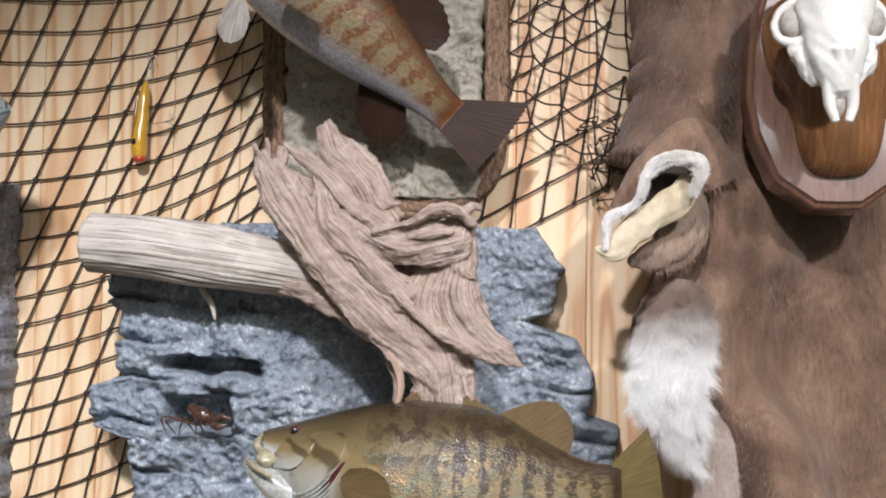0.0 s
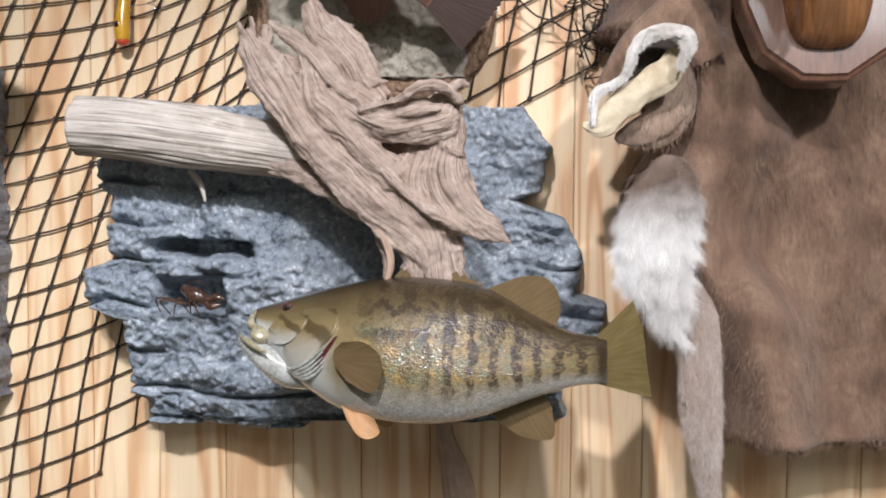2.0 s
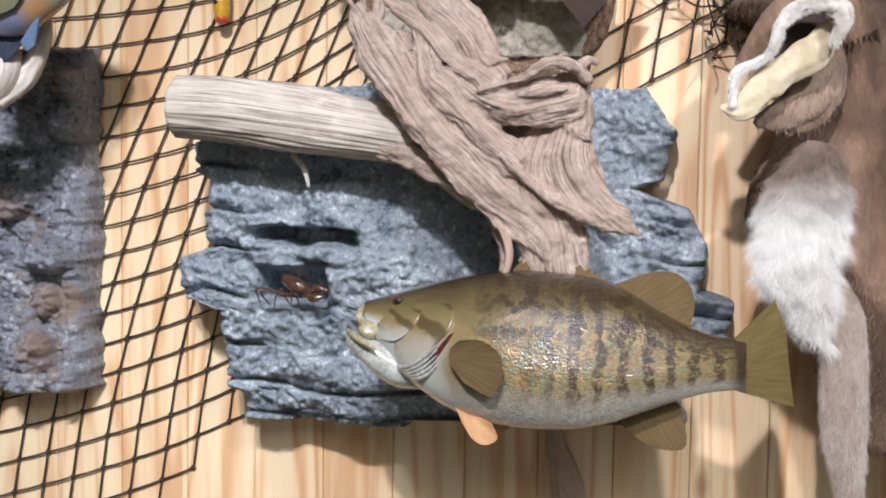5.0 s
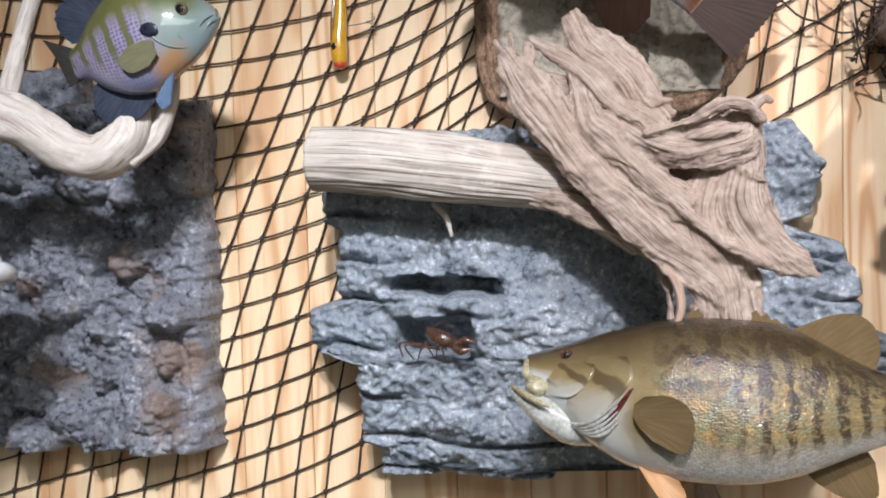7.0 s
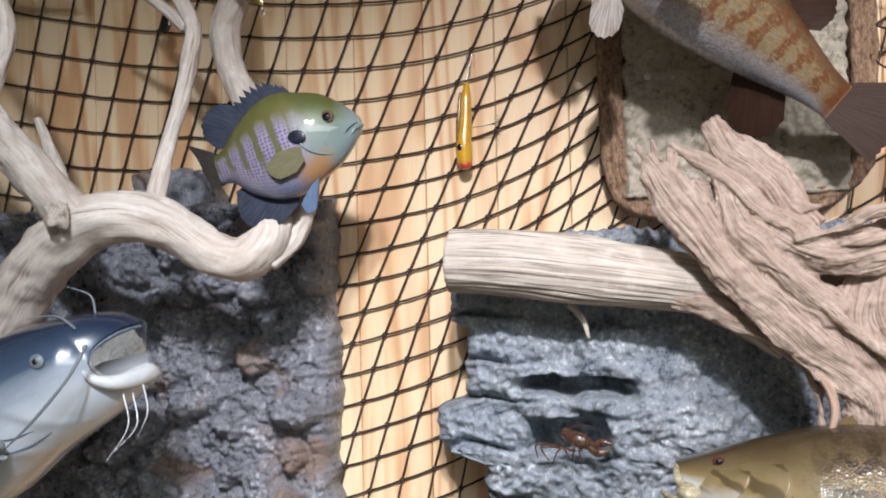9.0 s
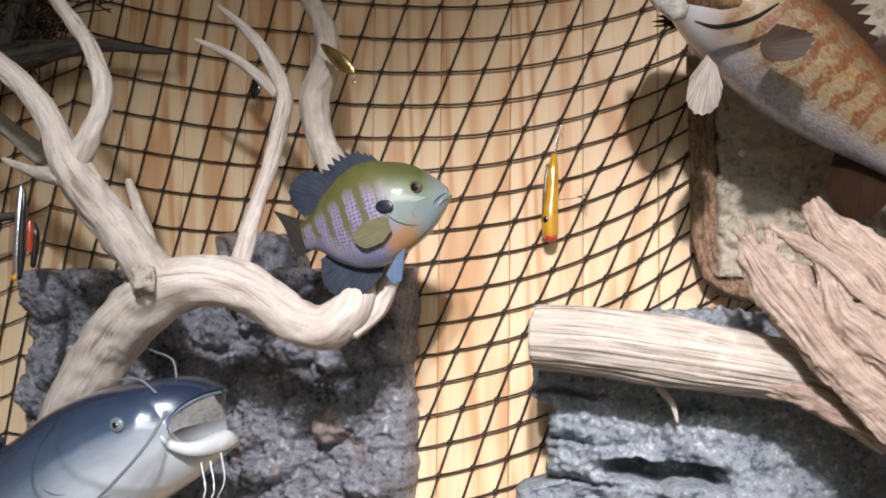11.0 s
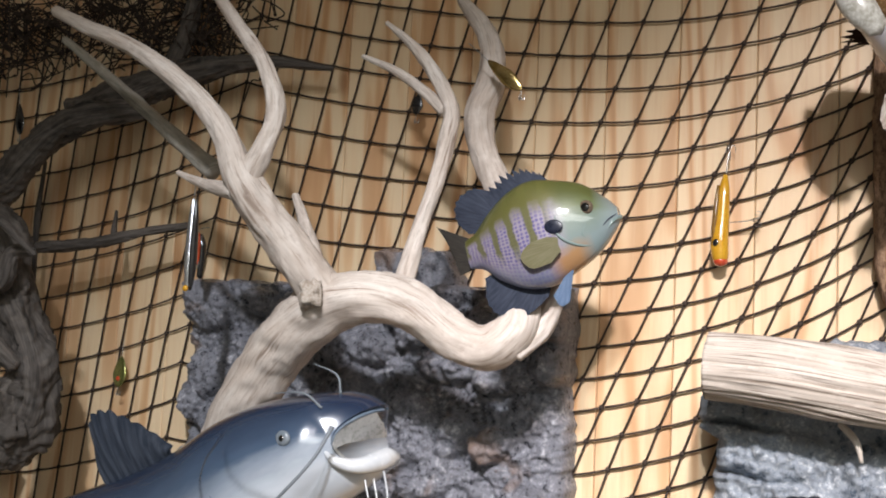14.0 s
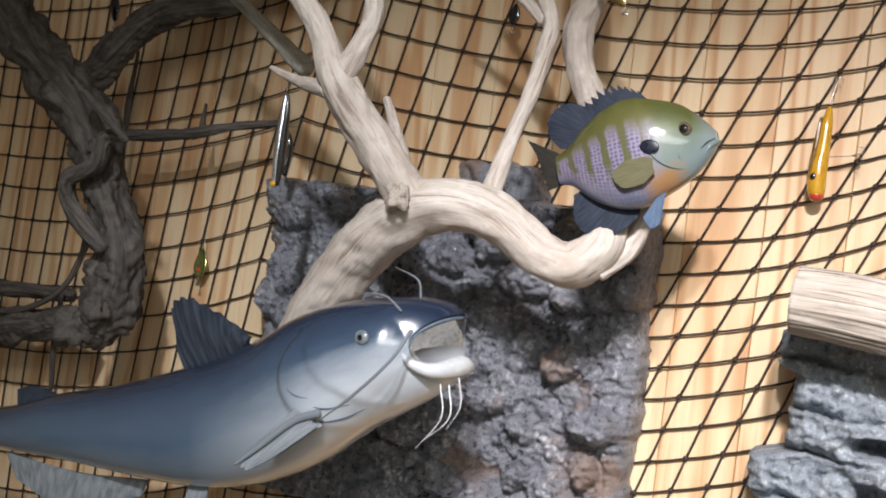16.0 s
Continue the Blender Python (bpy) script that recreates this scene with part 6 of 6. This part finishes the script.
wire = Geo().tube([(-0.597, 1.462, 1.795), (-0.596, 1.464, 1.812), (-0.593, 1.466, 1.83)], [0.0008] * 3, 6, 10)
part("wire", wire, STEEL, yellow)
part("hook", treble(Geo(), (-0.593, 1.464, 1.815), 0.016, 1), STEEL, yellow)
wire = Geo().tube([(-0.592, 1.456, 1.731), (-0.575, 1.454, 1.732), (-0.562, 1.455, 1.734)], [0.0007] * 3, 6, 10)
for dz in (-0.009, 0.006, 0.010):
    wire.tube([(-0.565, 1.455, 1.734), (-0.552, 1.452, 1.734 + dz * 0.4), (-0.552, 1.45, 1.734 + dz), (-0.558, 1.45, 1.734 + dz)], [0.0007, 0.0007, 0.0006, 0.0002], 6, 12)
part("hook", wire, STEEL, yellow)

silver = thing("fishing_lure", (-1.30, 1.20, 1.70), "long silver minnow lure with black back hanging from a branch", "lure", "lures")
LT, LB = Vector((-1.229, 1.175, 1.726)), Vector((-1.230, 1.175, 1.608))
mid = [tuple(LT.lerp(LB, k)) for k in (0.0, 0.15, 0.45, 0.75, 0.95, 1.0)]
part("minnow", Geo().tube(mid, [0.002, 0.0045, 0.0062, 0.006, 0.0036, 0.002], 20, 50), FOIL, silver)
part("black_back", Geo().tube([(x + 0.0042, y + 0.0005, z) for x, y, z in mid], [0.001, 0.004, 0.0058, 0.0058, 0.003, 0.001], 16, 40), BLACK, silver)
part("painted_eye", Geo().ball(tuple(LT.lerp(LB, 0.98) + Vector((0, -0.004, 0))), (0.0042, 0.003, 0.0042), 14, 8), YELLOW, silver, "yellow painted eye")
ring = Geo().tube([tuple(LT), tuple(LT + Vector((0.001, 0, 0.012))), tuple(LT + Vector((0.002, 0, 0.03)))], [0.0008] * 3, 6, 8)
part("wire", ring, STEEL, silver)
part("hook", treble(Geo(), tuple(LT.lerp(LB, 0.6) + Vector((0.004, 0.004, 0))), 0.014), STEEL, silver)
red_lure = thing("fishing_lure", (-1.33, 1.35, 1.68), "small red and black plug lure hanging from a dark root", "lure", "lures")
LT, LB = Vector((-1.339, 1.340, 1.701)), Vector((-1.337, 1.340, 1.656))
part("plug", Geo().tube([tuple(LT), tuple(LT.lerp(LB, 0.5)), tuple(LB)], [0.0045, 0.0065, 0.0045], 16, 24), RED, red_lure)
part("wire", Geo().tube([tuple(LT), tuple(LT + Vector((0, 0.012, 0.008))), tuple(LT + Vector((0, 0.03, 0.012)))], [0.0008] * 3, 6, 8), STEEL, red_lure)
part("back_stripe", Geo().tube([tuple(LT + Vector((0.004, 0.005, -0.002))), tuple(LT.lerp(LB, 0.5) + Vector((0.006, 0.006, 0))), tuple(LB + Vector((0.004, 0.004, -0.02)))], [0.003, 0.006, 0.004], 12, 20), BLACK, red_lure)


def spoon(name_label, top, low, width, material, eye=None):
    """A hanging spoon: a dished oval blade, a split ring above and a hook below."""
    a, b = Vector(top), Vector(low)
    s = thing("spoon_lure", tuple(a.lerp(b, 0.5)), name_label, "lure", "lures")
    part("blade", Geo().tube([tuple(a.lerp(b, k)) for k in (0, 0.2, 0.6, 0.9, 1.0)], [0.0015, width * 0.6, width, width * 0.6, 0.0015], 20, 40, flat=0.28), material, s)
    w = Geo().tube([tuple(a), tuple(a + (a - b) * 0.25), tuple(a + (a - b) * 0.6)], [0.0007] * 3, 6, 8)
    part("wire", w, STEEL, s)
    part("hook", treble(Geo(), tuple(b), 0.010), STEEL, s)
    if eye:
        part("painted_dot", Geo().ball(tuple(a.lerp(b, 0.72) + Vector((0, -width * 0.25, 0))), (0.004, 0.0015, 0.004), 12, 8), RED, s, "red painted dot")


spoon("green-gold metal spoon lure with red dot on the net", (-1.556, 1.460, 1.510), (-1.555, 1.455, 1.460), 0.0135, GREEN_GOLD, True)
spoon("brass metal spoon lure on the bleached driftwood limb", (-0.880, 1.300, 1.922), (-0.834, 1.300, 1.881), 0.010, GOLD)
spoon("dark metal spoon lure hanging in the shade", (-1.802, 1.440, 1.940), (-1.795, 1.440, 1.885), 0.010, BLACK)

spoon("dark metal spoon lure hanging behind the pale twigs", (-1.037, 1.440, 1.921), (-1.040, 1.440, 1.890), 0.009, BLACK)

# ---- crayfish in the rock's hollow ----
CRAY = plain("rusty shell", (0.030, 0.014, 0.009), (0.10, 0.050, 0.032), 120, 0.25, 0.4, 0.001, coat=0.8)
cray = thing("crayfish", (-0.455, 1.34, 1.31), "small rusty-brown crayfish crouching in a hollow of the rock", "crayfish")
CY = 1.318
c0 = Geo().tube([(-0.465, 1.320, 1.332), (-0.445, 1.312, 1.324), (-0.428, 1.315, 1.316)], [0.006, 0.0095, 0.006], 16, 24, lump=0.1)
part("shell", c0, CRAY, cray)
for pts in ([(-0.430, 1.312, 1.316), (-0.416, 1.306, 1.322), (-0.404, 1.303, 1.320)], [(-0.433, 1.310, 1.313), (-0.422, 1.304, 1.310), (-0.409, 1.302, 1.313)]):
    part("claw", Geo().tube(pts, [0.003, 0.0055, 0.0015], 12, 20), CRAY, cray)
random.seed(3)
for k in range(6):
    e = -1 if k % 2 else 1
    x, z = -0.478 + 0.010 * (k // 2) + 0.004 * e, 1.316 - 0.003 * (k // 2)
    part("leg", Geo().tube([(x + 0.012, 1.316, z), (x + 0.012 * e + random.uniform(-0.006, 0.006), 1.303, z + 0.004), (x + 0.016 * e + random.uniform(-0.008, 0.008), 1.318, z - 0.016)], [0.0016, 0.0013, 0.0007], 6, 14), CRAY, cray)
part("feeler", Geo().tube([(-0.462, 1.316, 1.333), (-0.447, 1.308, 1.343), (-0.429, 1.304, 1.339)], [0.001, 0.0008, 0.0004], 6, 14), CRAY, cray)


# ---- the net ----
NET_X = (-0.820125, 0.051262, 0.016649, 0.000821, 0.000392, -0.000318, -4.1e-05, 8e-06, -4.6e-05, -1.8e-05)
NET_Z = (2.025465, -0.005489, 0.048209, -0.000565, 0.00071, 7e-05, 6.9e-05, 2.3e-05, 5.9e-05, 9e-06)


def drape(c, i, j):
    """The draped sheet as a cubic in the mesh's own counts; straight on beyond its middle stretch."""
    a, b = min(12.0, max(0.0, i)), min(2.0, max(-21.0, j))
    v = c[0] + c[1] * a + c[2] * b + c[3] * a * b + c[4] * a * a + c[5] * b * b + c[6] * a * a * b + c[7] * a * b * b + c[8] * a ** 3 + c[9] * b ** 3
    di = c[1] + c[3] * b + 2 * c[4] * a + 2 * c[6] * a * b + c[7] * b * b + 3 * c[8] * a * a
    dj = c[2] + c[3] * a + 2 * c[5] * b + c[6] * a * a + 2 * c[7] * a * b + 3 * c[9] * b * b
    return v + di * (i - a) + dj * (j - b)


def knot_place(i, j):
    k = max(i, -10)
    x, z = drape(NET_X, k, j), drape(NET_Z, k, j)
    if k < 0:
        z += 0.0005 * k * k
    d = k - i
    if d > 0:
        x -= 0.046 * d + 0.0006 * d * (j + 8)
        z += -0.016 * d + 0.0006 * d * d
    x += 0.003 * nz(i * 0.21, j * 0.17, 3.0, 2)
    z += 0.003 * nz(i * 0.19, j * 0.23, 8.0, 2)
    y = WALL - 0.0036 - 0.0026 * (1 + nz(i * 0.15, j * 0.2, 5.0))
    return x, y, z


def in_net(x, z):
    if x > 0.115 or z > 2.14:
        return False
    if x > -0.52:
        return z > (1.50 if x < -0.36 else 1.565) + 0.35 * max(0, x + 0.02)
    return z > 1.115 + 0.95 * (x + 0.55) if x > -0.90 else z > 0.79


net = thing("fishing_net", (-1.0, WALL, 1.60), "black knotted fishing net draped over the pine wall", "net")
twine, knots = Geo(), Geo()
places = {(i, j): knot_place(i, j) for i in range(-36, 30) for j in range(-40, 16)}
for (i, j), p in places.items():
    if p[0] < -2.6 or not in_net(p[0], p[2]):
        continue
    knots.ball(p, (0.0040, 0.0036, 0.0042), 6, 4)
    for other in ((i + 1, j), (i, j + 1)):
        q = places.get(other)
        if q and in_net(q[0], q[2]):
            m = tuple((a + b) / 2 for a, b in zip(p, q))
            m = (m[0], m[1], m[2] - 0.0012)
            twine.tube([p, m, q], [0.0016] * 3, 5, 4, tip=0.0)
tagged(part("twine", twine, TWINE, net), kind="stuff")
tagged(part("knot", knots, TWINE, net), kind="stuff")
# slack, gathered mesh: at the hide's edge and at the hanging point
loose = Geo()
random.seed(11)


def slack(x0, x1, z0, z1, count, reach, y0, y1):
    for _ in range(count):
        x, z = random.uniform(x0, x1), random.uniform(z0, z1)
        pts = [(x, random.uniform(y0, y1), z)]
        for _k in range(4):
            px, _, pz = pts[-1]
            pts.append((px + random.gauss(0, reach), random.uniform(y0, y1), pz + random.gauss(0, reach)))
        loose.tube(pts, [0.0012] * 5, 5, 20, tip=0)
        loose.ball(pts[2], (0.003, 0.003, 0.003), 6, 4)


for a in range(5):
    for b in range(9):
        def at(i, j):
            return (-0.075 + 0.046 * i + 0.012 * nz(i * 0.9, j * 0.8, 2.0), 1.455 - 0.03 * abs(nz(i * 0.5, j * 0.6, 7.0)), 1.70 + 0.048 * j - 0.02 * i + 0.012 * nz(i * 0.8, j * 0.9, 4.0))
        p = at(a, b)
        if p[2] > 1.66 + 0.3 * (0.08 - p[0]):
            loose.ball(p, (0.0034, 0.0032, 0.0036), 6, 4)
            for q in (at(a + 1, b), at(a, b + 1)):
                loose.tube([p, ((p[0] + q[0]) / 2, (p[1] + q[1]) / 2, (p[2] + q[2]) / 2 - 0.007), q], [0.0015] * 3, 5, 8, tip=0)
slack(0.05, 0.12, 1.62, 1.74, 16, 0.016, 1.40, 1.47)
slack(-1.48, -1.34, 2.0, 2.16, 60, 0.03, 1.40, 1.47)
slack(-2.2, -1.40, 2.0, 2.14, 300, 0.03, 1.38, 1.47)
tagged(part("slack_mesh", loose, TWINE, net, "loose gathered loops of black twine"), kind="stuff")

# ---- pine boards of the wall ----
board_mesh = None
count = int(7.9 / PITCH)
for k in range(count):
    x = -0.664 - 32 * PITCH + k * PITCH
    if board_mesh is None:
        w, zz, d = PITCH - 0.0007, 2.9, 0.012
        g = Geo()
        section = [(0, d), (0, 0.0016), (0.0014, 0), (w - 0.0014, 0), (w, 0.0016), (w, d)]
        for z in (0.0, zz):
            for sx, sy in section:
                g.v.append((sx, sy, z))
                g.uv.append((sx, z))
        for n in range(5):
            g.f.append((n, n + 1, n + 7, n + 6))
        first = link("plank", g, PINE, False)
        board_mesh = first.data
        ob = first
    else:
        ob = new("plank", board_mesh)
    ob.parent = wall_north
    ob.location = (x, WALL, 0)
